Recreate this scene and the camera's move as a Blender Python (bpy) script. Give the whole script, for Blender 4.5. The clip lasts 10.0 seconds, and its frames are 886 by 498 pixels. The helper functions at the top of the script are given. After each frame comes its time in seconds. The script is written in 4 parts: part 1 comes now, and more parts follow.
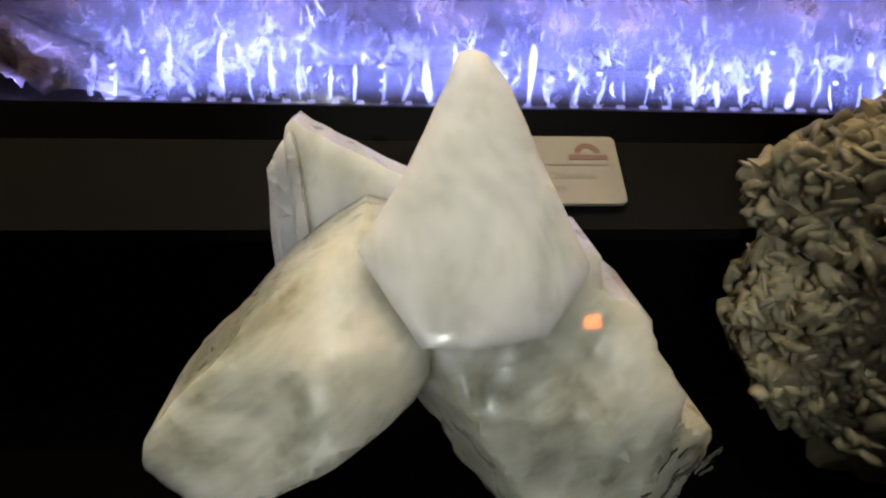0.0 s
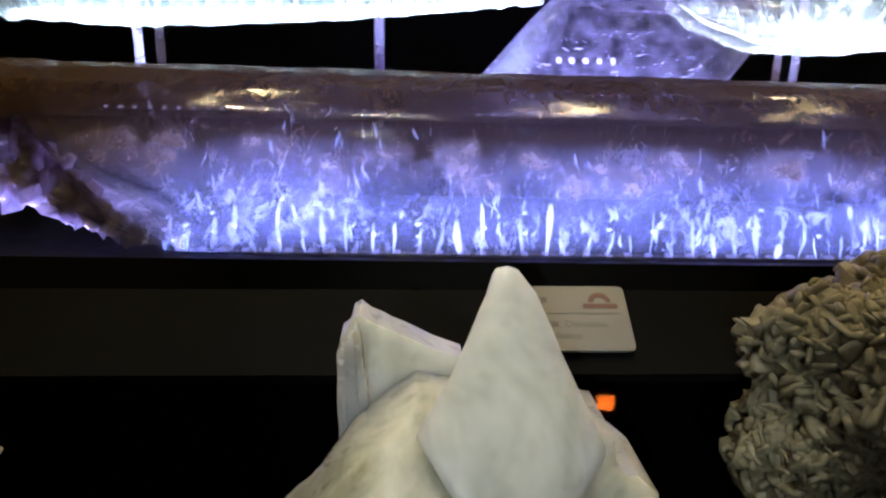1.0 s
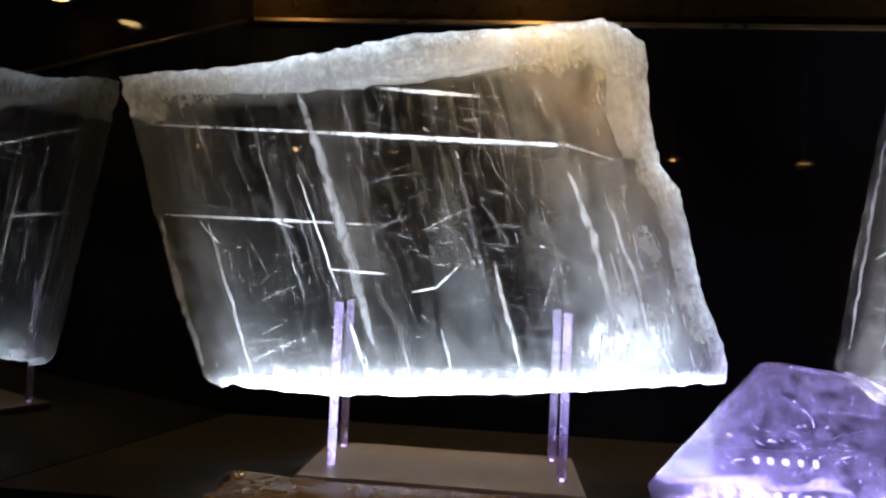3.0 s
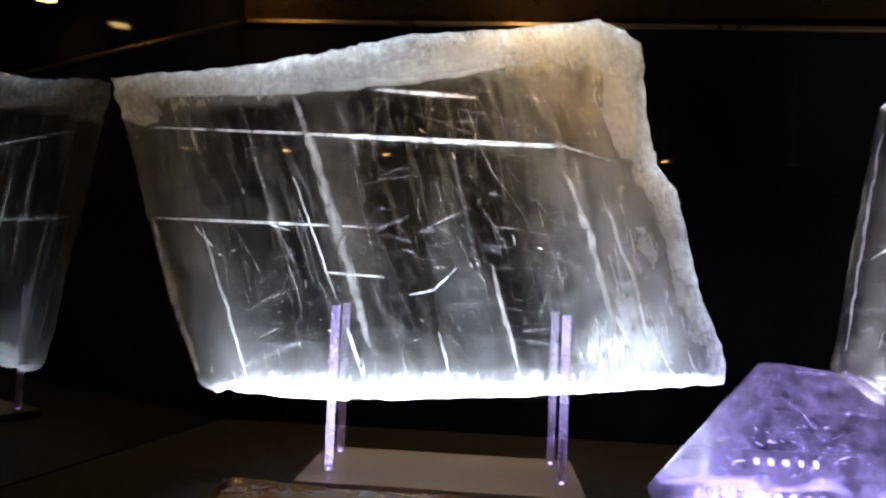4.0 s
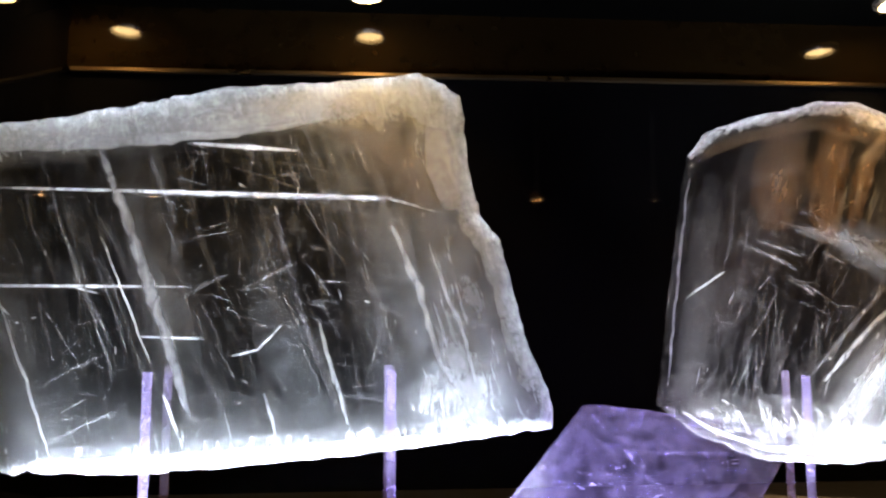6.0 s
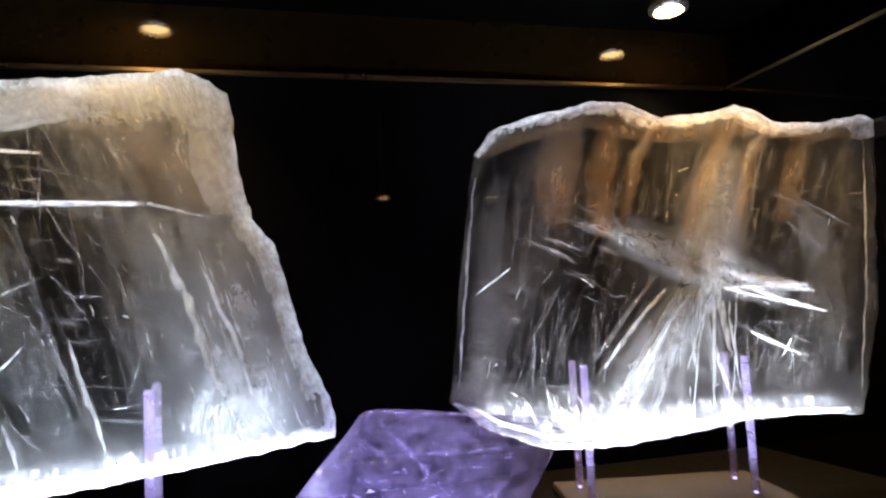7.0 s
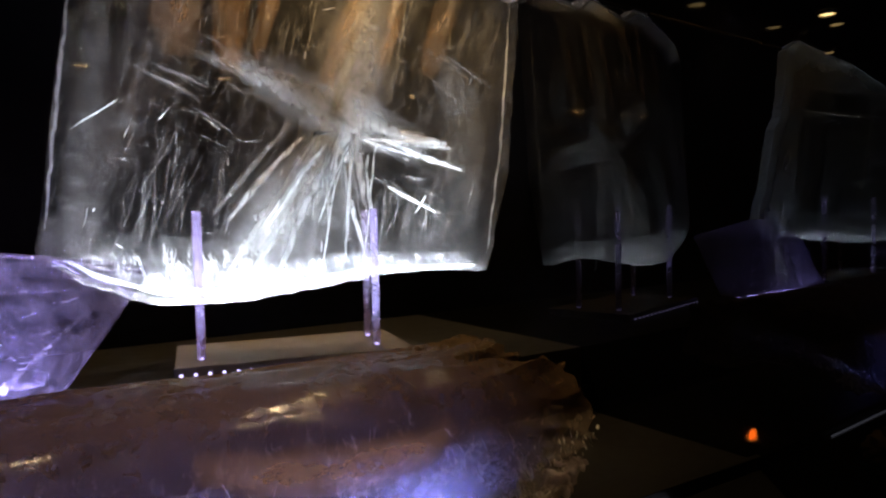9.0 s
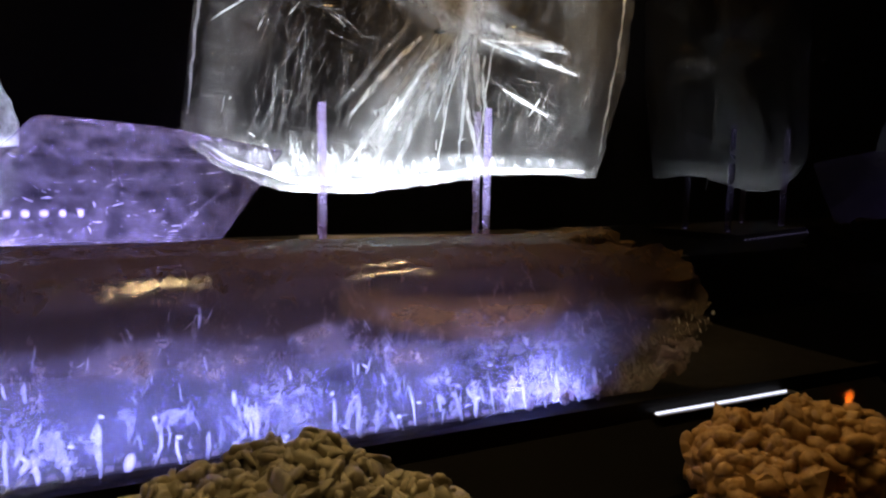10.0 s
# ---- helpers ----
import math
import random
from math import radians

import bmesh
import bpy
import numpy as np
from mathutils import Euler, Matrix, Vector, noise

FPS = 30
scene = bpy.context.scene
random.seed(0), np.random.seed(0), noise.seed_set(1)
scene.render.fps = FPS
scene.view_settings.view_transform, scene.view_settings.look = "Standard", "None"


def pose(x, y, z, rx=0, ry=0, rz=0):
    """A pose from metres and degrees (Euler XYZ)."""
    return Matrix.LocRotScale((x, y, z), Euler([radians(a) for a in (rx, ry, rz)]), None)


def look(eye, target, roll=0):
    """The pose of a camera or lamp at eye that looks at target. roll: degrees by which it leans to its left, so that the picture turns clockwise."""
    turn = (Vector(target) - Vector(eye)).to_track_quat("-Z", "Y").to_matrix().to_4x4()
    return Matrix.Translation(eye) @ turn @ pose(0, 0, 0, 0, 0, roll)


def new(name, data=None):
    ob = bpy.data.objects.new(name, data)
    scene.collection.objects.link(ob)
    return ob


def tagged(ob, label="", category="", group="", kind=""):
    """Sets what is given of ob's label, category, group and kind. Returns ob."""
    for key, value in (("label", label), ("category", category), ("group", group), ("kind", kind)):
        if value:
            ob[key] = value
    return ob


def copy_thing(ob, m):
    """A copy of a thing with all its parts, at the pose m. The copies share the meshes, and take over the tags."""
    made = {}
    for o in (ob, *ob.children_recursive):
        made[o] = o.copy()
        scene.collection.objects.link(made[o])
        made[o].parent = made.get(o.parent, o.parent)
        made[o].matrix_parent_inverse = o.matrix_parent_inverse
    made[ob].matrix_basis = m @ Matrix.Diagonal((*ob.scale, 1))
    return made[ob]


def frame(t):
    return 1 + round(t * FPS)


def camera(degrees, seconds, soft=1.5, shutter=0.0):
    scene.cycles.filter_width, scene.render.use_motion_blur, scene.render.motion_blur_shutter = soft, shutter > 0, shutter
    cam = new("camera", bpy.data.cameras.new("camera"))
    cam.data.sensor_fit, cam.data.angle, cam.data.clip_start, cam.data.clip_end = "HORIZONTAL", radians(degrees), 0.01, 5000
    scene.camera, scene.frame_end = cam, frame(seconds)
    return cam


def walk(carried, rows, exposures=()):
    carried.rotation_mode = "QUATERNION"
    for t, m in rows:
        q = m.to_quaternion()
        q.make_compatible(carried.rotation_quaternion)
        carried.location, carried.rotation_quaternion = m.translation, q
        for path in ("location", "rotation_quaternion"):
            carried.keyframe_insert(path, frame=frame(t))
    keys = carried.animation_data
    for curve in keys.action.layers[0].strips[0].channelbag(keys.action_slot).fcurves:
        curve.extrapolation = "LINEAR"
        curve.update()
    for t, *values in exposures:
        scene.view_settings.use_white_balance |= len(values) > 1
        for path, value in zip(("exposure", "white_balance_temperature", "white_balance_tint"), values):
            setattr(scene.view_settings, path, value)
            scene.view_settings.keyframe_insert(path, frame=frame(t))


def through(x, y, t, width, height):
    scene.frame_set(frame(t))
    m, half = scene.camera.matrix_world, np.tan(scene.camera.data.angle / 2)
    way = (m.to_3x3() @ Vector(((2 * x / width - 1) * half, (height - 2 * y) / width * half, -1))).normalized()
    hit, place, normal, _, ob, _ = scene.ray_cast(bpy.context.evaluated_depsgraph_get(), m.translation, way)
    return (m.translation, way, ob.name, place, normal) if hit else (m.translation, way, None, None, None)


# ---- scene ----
cam = camera(67.3, 10.0, soft=2.2)
METRES, EYE, TILT, LEAN, TURN = 1.0, 1.45, -22.0, -1.3, -3.8
ROWS = [
    (0.0, 0.0, 0.0, 0.0, -0.0, 0.0, 0.0),
    (0.5, -0.0024, -0.0182, 0.0085, -0.46, 0.97, -0.07),
    (1.0, -0.014, -0.0588, 0.0488, 0.81, 6.01, -0.29),
    (1.5, -0.0372, -0.0949, 0.1067, 3.99, 12.93, -1.72),
    (2.0, -0.0651, -0.1275, 0.1833, 7.25, 20.78, -3.89),
    (2.5, -0.106, -0.128, 0.2283, 8.1, 23.95, -5.08),
    (3.0, -0.1308, -0.1266, 0.2386, 7.65, 24.11, -4.59),
    (4.5, -0.1421, -0.118, 0.2416, 6.64, 24.93, -3.36),
    (5.0, -0.1187, -0.1182, 0.2547, 5.82, 25.9, -2.18),
    (6.5, 0.0236, -0.1095, 0.2727, -3.27, 27.62, 4.22),
    (7.0, 0.1006, -0.1026, 0.2768, -7.76, 26.71, 7.81),
    (7.5, 0.1766, -0.1034, 0.2766, -13.81, 26.31, 11.03),
    (8.0, 0.2477, -0.1079, 0.2778, -21.03, 26.24, 13.93),
    (8.5, 0.3158, -0.0859, 0.2305, -27.05, 21.21, 14.28),
    (9.0, 0.331, -0.0491, 0.1749, -25.9, 16.54, 12.59),
    (9.5, 0.3146, -0.0306, 0.1443, -23.34, 13.86, 10.81),
    (10.0, 0.2828, -0.033, 0.1099, -19.55, 13.22, 8.1),
]
EXPOSURES = [(0.0, 0.75, 6000, 5), (0.5, 0.5, 6200, 5), (1.0, 0.45, 5700, 0), (1.6, 0.95, 5600, 0), (2.2, 0.72, 6100, 6), (4.5, 0.22, 6700, 14), (7.0, 0.12, 6550, 14), (8.0, 0.28, 6500, 13), (8.8, 0.1, 6450, 11), (10.0, -0.15, 6650, 9)]
walk(cam, [(t, pose(0, 0, EYE, TILT, LEAN, TURN) @ pose(METRES * x, METRES * y, METRES * z, 90 + pitch, roll, yaw)) for t, x, y, z, yaw, pitch, roll in ROWS], EXPOSURES)

# ---- world and lamps ----
world = bpy.data.worlds.new("world")
scene.world = world
world.use_nodes = True
world.node_tree.nodes["Background"].inputs[0].default_value = (0.02, 0.02, 0.025, 1)
world.node_tree.nodes["Background"].inputs[1].default_value = 0.15

WARM = (1.0, 0.66, 0.30)
BLUE = (0.25, 0.28, 1.0)
VIOLET = (0.42, 0.36, 1.0)
COOL = (0.76, 0.84, 1.0)


def area(name, place, target, sx, sy, watts, colour, spread=180):
    lamp = bpy.data.lights.new(name, "AREA")
    lamp.shape, lamp.size, lamp.size_y = "RECTANGLE", sx, sy
    lamp.energy, lamp.color, lamp.spread = watts, colour, radians(spread)
    ob = new(name, lamp)
    ob.matrix_world = look(place, target)
    return ob


def flat_area(name, x0, x1, y, z, width, watts, colour, yaw=0.0, spread=180):
    """A long lamp that shines upwards, along x and turned by yaw."""
    lamp = bpy.data.lights.new(name, "AREA")
    lamp.shape, lamp.size, lamp.size_y = "RECTANGLE", x1 - x0, width
    lamp.energy, lamp.color, lamp.spread = watts, colour, radians(spread)
    ob = new(name, lamp)
    ob.matrix_world = pose((x0 + x1) / 2, y, z, 180, 0, yaw)
    return ob


def spot(name, place, target, watts, colour, angle, radius=0.02):
    lamp = bpy.data.lights.new(name, "SPOT")
    lamp.energy, lamp.color, lamp.spot_size, lamp.spot_blend = watts, colour, radians(angle), 0.8
    lamp.shadow_soft_size = radius
    ob = new(name, lamp)
    ob.matrix_world = look(place, target)
    return ob


CEIL = 2.272
# ceiling lamps of the case: x, y, watts
# the last one is unseen, added to light the cluster from the front
CASE_LAMPS = [(0.80, 1.03, 32.0, WARM), (-0.10, 1.05, 19.0, WARM), (-0.55, 1.05, 1.8, WARM), (0.31, 0.43, 4.0, (1.0, 0.66, 0.34)), (0.76, 0.43, 5.0, (1.0, 0.66, 0.34)), (-0.32, 0.43, 7.0, (1.0, 0.66, 0.34)), (-0.05, 0.14, 7.6, (1.0, 0.97, 0.90))]
for lx, ly, w, tone in CASE_LAMPS:
    spot("case_lamp_light", (lx, ly, CEIL - 0.035), (lx * 0.95, ly * 0.95 + 0.02, 1.2), w, tone, 104 if ly > 0.9 else 66 if ly > 0.3 else 54)
# a track spotlight of the room, aimed at the front of the case
spot("room_spot_light", (-0.61, -2.50, 2.20), (0.03, 0.20, 1.325), 98.0, (1.0, 0.96, 0.88), 8, 0.03)
beam_lamp = flat_area("beam_strip_light", -0.195, 0.635, 0.476, 1.3700, 0.052, 9.0, BLUE, 0.0, 122)
# added fill for the broken end; the light strip doesn't reach it
end_fill = flat_area("beam_strip_light", -0.38, -0.24, 0.500, 1.3712, 0.007, 0.32, VIOLET)
flat_area("slab_light", -0.50, 0.14, 0.872, 1.468, 0.045, 10.0, COOL, 4.0, 50)
flat_area("slab_light", 0.36, 0.93, 0.900, 1.468, 0.045, 8.2, COOL, -12.7, 50)
flat_area("block_strip_light", 0.09, 0.34, 0.82, 1.4515, 0.05, 2.4, VIOLET)
flat_area("stand_light", -0.36, -0.04, 0.80, 1.461, 0.01, 0.9, VIOLET, 0.0, 70)
flat_area("stand_light", 0.50, 0.76, 0.835, 1.461, 0.01, 0.9, VIOLET, -12.0, 70)

# ---- materials ----


def material(name):
    m = bpy.data.materials.new(name)
    m.use_nodes = True
    m.node_tree.nodes.clear()
    return m, m.node_tree


def node(t, kind, **values):
    n = t.nodes.new(kind)
    for k, v in values.items():
        n.inputs[k.replace("_", " ")].default_value = v
    return n


def coords(t, scale=(1, 1, 1), turn=(0, 0, 0)):
    c = t.nodes.new("ShaderNodeTexCoord")
    m = t.nodes.new("ShaderNodeMapping")
    m.vector_type = "TEXTURE"
    m.inputs["Scale"].default_value = [1 / a for a in scale]
    m.inputs["Rotation"].default_value = [radians(a) for a in turn]
    t.links.new(c.outputs["Object"], m.inputs["Vector"])
    return m.outputs[0]


def noise_tex(t, scale, detail=4, rough=0.55, stretch=(1, 1, 1), turn=(0, 0, 0), distortion=0.0):
    n = node(t, "ShaderNodeTexNoise", Scale=scale, Detail=detail, Roughness=rough, Distortion=distortion)
    t.links.new(coords(t, stretch, turn), n.inputs["Vector"])
    return n.outputs["Fac"]


def ramp(t, fac, *stops):
    r = t.nodes.new("ShaderNodeValToRGB")
    els = r.color_ramp.elements
    while len(els) < len(stops):
        els.new(0.5)
    for e, (p, c) in zip(els, stops):
        e.position = p
        e.color = (*c, 1) if isinstance(c, tuple) else (c, c, c, 1)
    t.links.new(fac, r.inputs[0])
    return r.outputs[0]


def maths(t, op, a, b):
    n = t.nodes.new("ShaderNodeMath")
    n.operation, n.use_clamp = op, op != "MULTIPLY"
    for k, v in enumerate((a, b)):
        if isinstance(v, (int, float)):
            n.inputs[k].default_value = v
        else:
            t.links.new(v, n.inputs[k])
    return n.outputs[0]


def bump(t, height, strength, distance):
    b = node(t, "ShaderNodeBump", Strength=strength, Distance=distance)
    t.links.new(height, b.inputs["Height"])
    return b.outputs[0]


def mix(t, fac, a, b):
    m = t.nodes.new("ShaderNodeMixShader")
    if isinstance(fac, (int, float)):
        m.inputs[0].default_value = fac
    else:
        t.links.new(fac, m.inputs[0])
    t.links.new(a, m.inputs[1])
    t.links.new(b, m.inputs[2])
    return m.outputs[0]


def finish(t, shader):
    o = t.nodes.new("ShaderNodeOutputMaterial")
    t.links.new(shader, o.inputs["Surface"])


def solid(name, dark, light, rough=0.5, scale=40, metal=0.0, bumps=0.1, ior=1.45, stretch=(1, 1, 1)):
    """An opaque surface whose colour and roughness wander between two values."""
    m, t = material(name)
    p = node(t, "ShaderNodeBsdfPrincipled", Metallic=metal, IOR=ior)
    big, fine = noise_tex(t, scale * 0.15, 3), noise_tex(t, scale, 6, 0.6, stretch)
    mixed = maths(t, "ADD", maths(t, "MULTIPLY", big, 0.5), maths(t, "MULTIPLY", fine, 0.5))
    t.links.new(ramp(t, mixed, (0.3, dark), (0.7, light)), p.inputs["Base Color"])
    t.links.new(ramp(t, fine, (0.2, max(rough - 0.08, 0.02)), (0.8, rough + 0.08)), p.inputs["Roughness"])
    if bumps:
        t.links.new(bump(t, fine, bumps, 0.002), p.inputs["Normal"])
    finish(t, p.outputs[0])
    return m


def crystal(name, mask, tint, white, through=0.5, gloss=0.12, ior=1.5, grain=None, strength=0.6, distance=0.01, inner=None, sheen=0.5):
    """A clear mineral: part of the light goes straight through, the cloudy part scatters it. mask(t), white(t) give sockets or numbers."""
    m, t = material(name)
    clear = node(t, "ShaderNodeBsdfTransparent")
    clear.inputs[0].default_value = (*tint, 1)
    d, l = t.nodes.new("ShaderNodeBsdfDiffuse"), t.nodes.new("ShaderNodeBsdfTranslucent")
    w = white(t) if callable(white) else None
    for n in (d, l):
        if w is not None:
            t.links.new(w, n.inputs["Color"])
        else:
            n.inputs["Color"].default_value = (*white, 1)
    if inner:
        t.links.new(inner(t), l.inputs["Color"])
    g = node(t, "ShaderNodeBsdfAnisotropic", Roughness=gloss)
    if grain:
        b = bump(t, grain(t), strength, distance)
        for n in (d, l):
            t.links.new(b, n.inputs["Normal"])
        soft = bump(t, grain(t), strength * 0.15, distance * 0.2)
        t.links.new(soft, g.inputs["Normal"])
    haze = mix(t, through, d.outputs[0], l.outputs[0])
    body = mix(t, mask(t), clear.outputs[0], haze)
    f0 = ((ior - 1) / (ior + 1)) ** 2
    f = node(t, "ShaderNodeLayerWeight", Blend=0.5)
    edge = maths(t, "ADD", maths(t, "MULTIPLY", maths(t, "POWER", f.outputs["Facing"], 5.0), sheen), f0)
    finish(t, mix(t, edge, body, g.outputs[0]))
    return m


def glow(name, colour, strength):
    m, t = material(name)
    e = node(t, "ShaderNodeEmission", Strength=strength)
    e.inputs[0].default_value = (*colour, 1)
    finish(t, e.outputs[0])
    return m


def pane_material(name):
    m, t = material(name)
    clear = node(t, "ShaderNodeBsdfTransparent")
    clear.inputs[0].default_value = (0.985, 0.99, 0.985, 1)
    g = node(t, "ShaderNodeBsdfAnisotropic", Roughness=0.018)
    f = node(t, "ShaderNodeLayerWeight", Blend=0.5)
    edge = maths(t, "ADD", maths(t, "MULTIPLY", maths(t, "POWER", f.outputs["Facing"], 5.0), 0.25), 0.022)
    finish(t, mix(t, edge, clear.outputs[0], g.outputs[0]))
    return m


M_BLACK = solid("black_felt", (0.0006, 0.0006, 0.0008), (0.0013, 0.0013, 0.0016), 0.95, 300, bumps=0.3, ior=1.08)
M_PANEL = solid("grey_panel", (0.0022, 0.0022, 0.0025), (0.0042, 0.0042, 0.0042), 0.8, 120, ior=1.2)


def dark_glass(name, ior):
    m, t = material(name)
    p = node(t, "ShaderNodeBsdfPrincipled", IOR=ior)
    p.inputs["Base Color"].default_value = (0.001, 0.001, 0.0012, 1)
    t.links.new(ramp(t, noise_tex(t, 6, 4), (0.4, 0.004), (0.8, 0.012)), p.inputs["Roughness"])
    finish(t, p.outputs[0])
    return m


M_GLASSWALL, M_GLASSWALL_WEST = dark_glass("black_glass", 1.31), dark_glass("black_mirror_glass", 2.0)
M_SHELF = solid("dark_shelf", (0.0018, 0.0015, 0.0012), (0.0036, 0.003, 0.0024), 0.5, 60, bumps=0.05, ior=1.25)
M_WALLTOP = solid("brown_wall", (0.0046, 0.0026, 0.0008), (0.0082, 0.0047, 0.0015), 0.05, 30, bumps=0.01, ior=1.22)
M_CEIL = solid("dark_ceiling", (0.0002, 0.0002, 0.0002), (0.0004, 0.0004, 0.0003), 0.7, 30, bumps=0.05, ior=1.03)
M_RAIL_DARK = solid("dark_rail", (0.005, 0.004, 0.002), (0.007, 0.005, 0.003), 0.45, 8, bumps=0)
M_RAIL = solid("brass_rail", (0.30, 0.21, 0.11), (0.36, 0.26, 0.14), 0.3, 8, metal=1.0, bumps=0)
M_BASE = solid("frosted_acrylic", (0.060, 0.052, 0.048), (0.085, 0.075, 0.068), 0.45, 50, bumps=0.0)
M_CARD = solid("white_card", (0.17, 0.165, 0.155), (0.21, 0.205, 0.195), 0.4, 60, bumps=0.02)
M_INK = solid("grey_ink", (0.10, 0.09, 0.09), (0.14, 0.12, 0.12), 0.5, 60, bumps=0)
M_INKRED = solid("red_ink", (0.11, 0.055, 0.05), (0.15, 0.075, 0.065), 0.5, 60, bumps=0)
M_ROOM = solid("room_paint", (0.010, 0.009, 0.009), (0.016, 0.015, 0.015), 0.8, 10)
M_FLOOR = solid("room_floor", (0.012, 0.010, 0.009), (0.022, 0.018, 0.016), 0.4, 20)
M_METAL = solid("lamp_metal", (0.35, 0.33, 0.3), (0.5, 0.47, 0.42), 0.3, 60, metal=1.0)
M_TAPE = solid("led_tape", (0.05, 0.05, 0.055), (0.08, 0.08, 0.085), 0.4, 60)
M_PANE = pane_material("pane_glass")
M_LED_BLUE = glow("led_blue", (0.45, 0.45, 1.0), 0.9)
M_LED_VIOLET = glow("led_violet", (0.58, 0.50, 1.0), 3.5)
M_LED_WHITE = glow("led_white", (0.78, 0.80, 1.0), 1.8)
M_BULB = glow("warm_bulb", (1.0, 0.66, 0.27), 110.0)
M_ROOMBULB = glow("room_bulb", (1.0, 0.50, 0.18), 22.0)
M_AMBER = glow("amber_lens", (1.0, 0.17, 0.015), 26.0)


def rim_haze(t, turn):
    """Cloudy towards the outline of a plate; its rim coordinate is 0 on the outline and 1 where the clear part begins."""
    c = t.nodes.new("ShaderNodeTexCoord")
    sep = t.nodes.new("ShaderNodeSeparateXYZ")
    t.links.new(c.outputs["UV"], sep.inputs[0])
    broken = maths(t, "MULTIPLY", maths(t, "SUBTRACT", noise_tex(t, 38, 8, 0.72, (1, 1, 1), (0, turn, 0), 0.8), 0.5), 2.2)
    edge = ramp(t, maths(t, "ADD", sep.outputs[0], broken), (0.15, 0.85), (0.6, 0.5), (1.15, 0.0))
    patchy = ramp(t, noise_tex(t, 8, 4, 0.6), (0.36, 0.5), (0.62, 1.0))
    return maths(t, "MULTIPLY", maths(t, "MULTIPLY", edge, patchy), ramp(t, noise_tex(t, 120, 6, 0.7, (1, 1, 0.8), (0, turn, 0)), (0.35, 0.45), (0.62, 1.0)))


def slab_mask(turn, low, high, zones, base):
    """Fine striations along the cleavage, drifting clouds, a foot whitened for the glow from below, and zones (x,
    width, strength) that lean with the cleavage.
    """
    def f(t):
        streak = ramp(t, noise_tex(t, 24, 8, 0.65, (2.6, 1, 0.32), (0, turn, 0), 0.4), (0.54, 0.0), (0.74, 1.0))
        cloud = ramp(t, noise_tex(t, 7, 6, 0.65, (1.6, 1, 0.7), (0, turn, 0)), (0.38, 0.0), (0.72, 1.0))
        fine = ramp(t, noise_tex(t, 85, 7, 0.72, (1.3, 1, 0.7), (0, turn, 0), 1.2), (0.56, 0.0), (0.78, 1.0))
        hair = ramp(t, noise_tex(t, 95, 4, 0.6, (2.4, 1, 0.16), (0, turn, 0), 0.3), (0.62, 0.0), (0.72, 1.0))
        c = t.nodes.new("ShaderNodeTexCoord")
        sep = t.nodes.new("ShaderNodeSeparateXYZ")
        t.links.new(c.outputs["Object"], sep.inputs[0])
        rise = maths(t, "SUBTRACT", sep.outputs[2], 1.54)
        n = t.nodes.new("ShaderNodeMath")
        n.operation = "MULTIPLY_ADD"
        t.links.new(rise, n.inputs[0])
        n.inputs[1].default_value = -math.tan(radians(turn))
        t.links.new(sep.outputs[0], n.inputs[2])
        total = maths(t, "ADD", maths(t, "MULTIPLY", streak, 0.17), maths(t, "MULTIPLY", cloud, high))
        total = maths(t, "ADD", total, maths(t, "MULTIPLY", hair, 0.20))
        for x, wide, much in zones:
            away = t.nodes.new("ShaderNodeMath")
            away.operation = "ABSOLUTE"
            d = t.nodes.new("ShaderNodeMath")
            d.operation = "SUBTRACT"
            t.links.new(n.outputs[0], d.inputs[0])
            d.inputs[1].default_value = x
            t.links.new(d.outputs[0], away.inputs[0])
            band = ramp(t, away.outputs[0], (0.0, 1.0), (wide, 0.0))
            rough = ramp(t, noise_tex(t, 16, 8, 0.7, (2.0, 1, 0.5), (0, turn, 0), 0.6), (0.40, 0.06), (0.66, 1.0))
            total = maths(t, "ADD", total, maths(t, "MULTIPLY", maths(t, "MULTIPLY", band, much), rough))
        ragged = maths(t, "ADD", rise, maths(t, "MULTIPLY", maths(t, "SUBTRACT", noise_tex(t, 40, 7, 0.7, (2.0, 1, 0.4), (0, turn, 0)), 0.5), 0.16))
        # whiter towards the bottom, for the glow at the lit foot
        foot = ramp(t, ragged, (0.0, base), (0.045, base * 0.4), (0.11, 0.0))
        inside = maths(t, "ADD", maths(t, "ADD", maths(t, "ADD", total, foot), maths(t, "MULTIPLY", fine, 0.12)), low)
        return maths(t, "ADD", inside, rim_haze(t, turn))
    return f


def soft(t, power=1.0):
    """1 along a sheet's middle line, 0 at its borders and ends."""
    c = t.nodes.new("ShaderNodeTexCoord")
    sep = t.nodes.new("ShaderNodeSeparateXYZ")
    t.links.new(c.outputs["UV"], sep.inputs[0])
    u = maths(t, "MULTIPLY", maths(t, "MULTIPLY", sep.outputs[0], maths(t, "SUBTRACT", 1.0, sep.outputs[0])), 4.0)
    v = maths(t, "MULTIPLY", maths(t, "MULTIPLY", sep.outputs[1], maths(t, "SUBTRACT", 1.0, sep.outputs[1])), 4.0)
    return maths(t, "MULTIPLY", maths(t, "POWER", u, power), maths(t, "POWER", v, 0.35))


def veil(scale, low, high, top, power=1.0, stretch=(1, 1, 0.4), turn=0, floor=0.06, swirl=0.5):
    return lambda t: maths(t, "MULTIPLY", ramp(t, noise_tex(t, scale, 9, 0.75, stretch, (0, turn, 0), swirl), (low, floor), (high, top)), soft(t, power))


def fibre(scale, stretch, turn=0):
    return lambda t: noise_tex(t, scale, 7, 0.65, stretch, (0, turn, 0), 0.8)


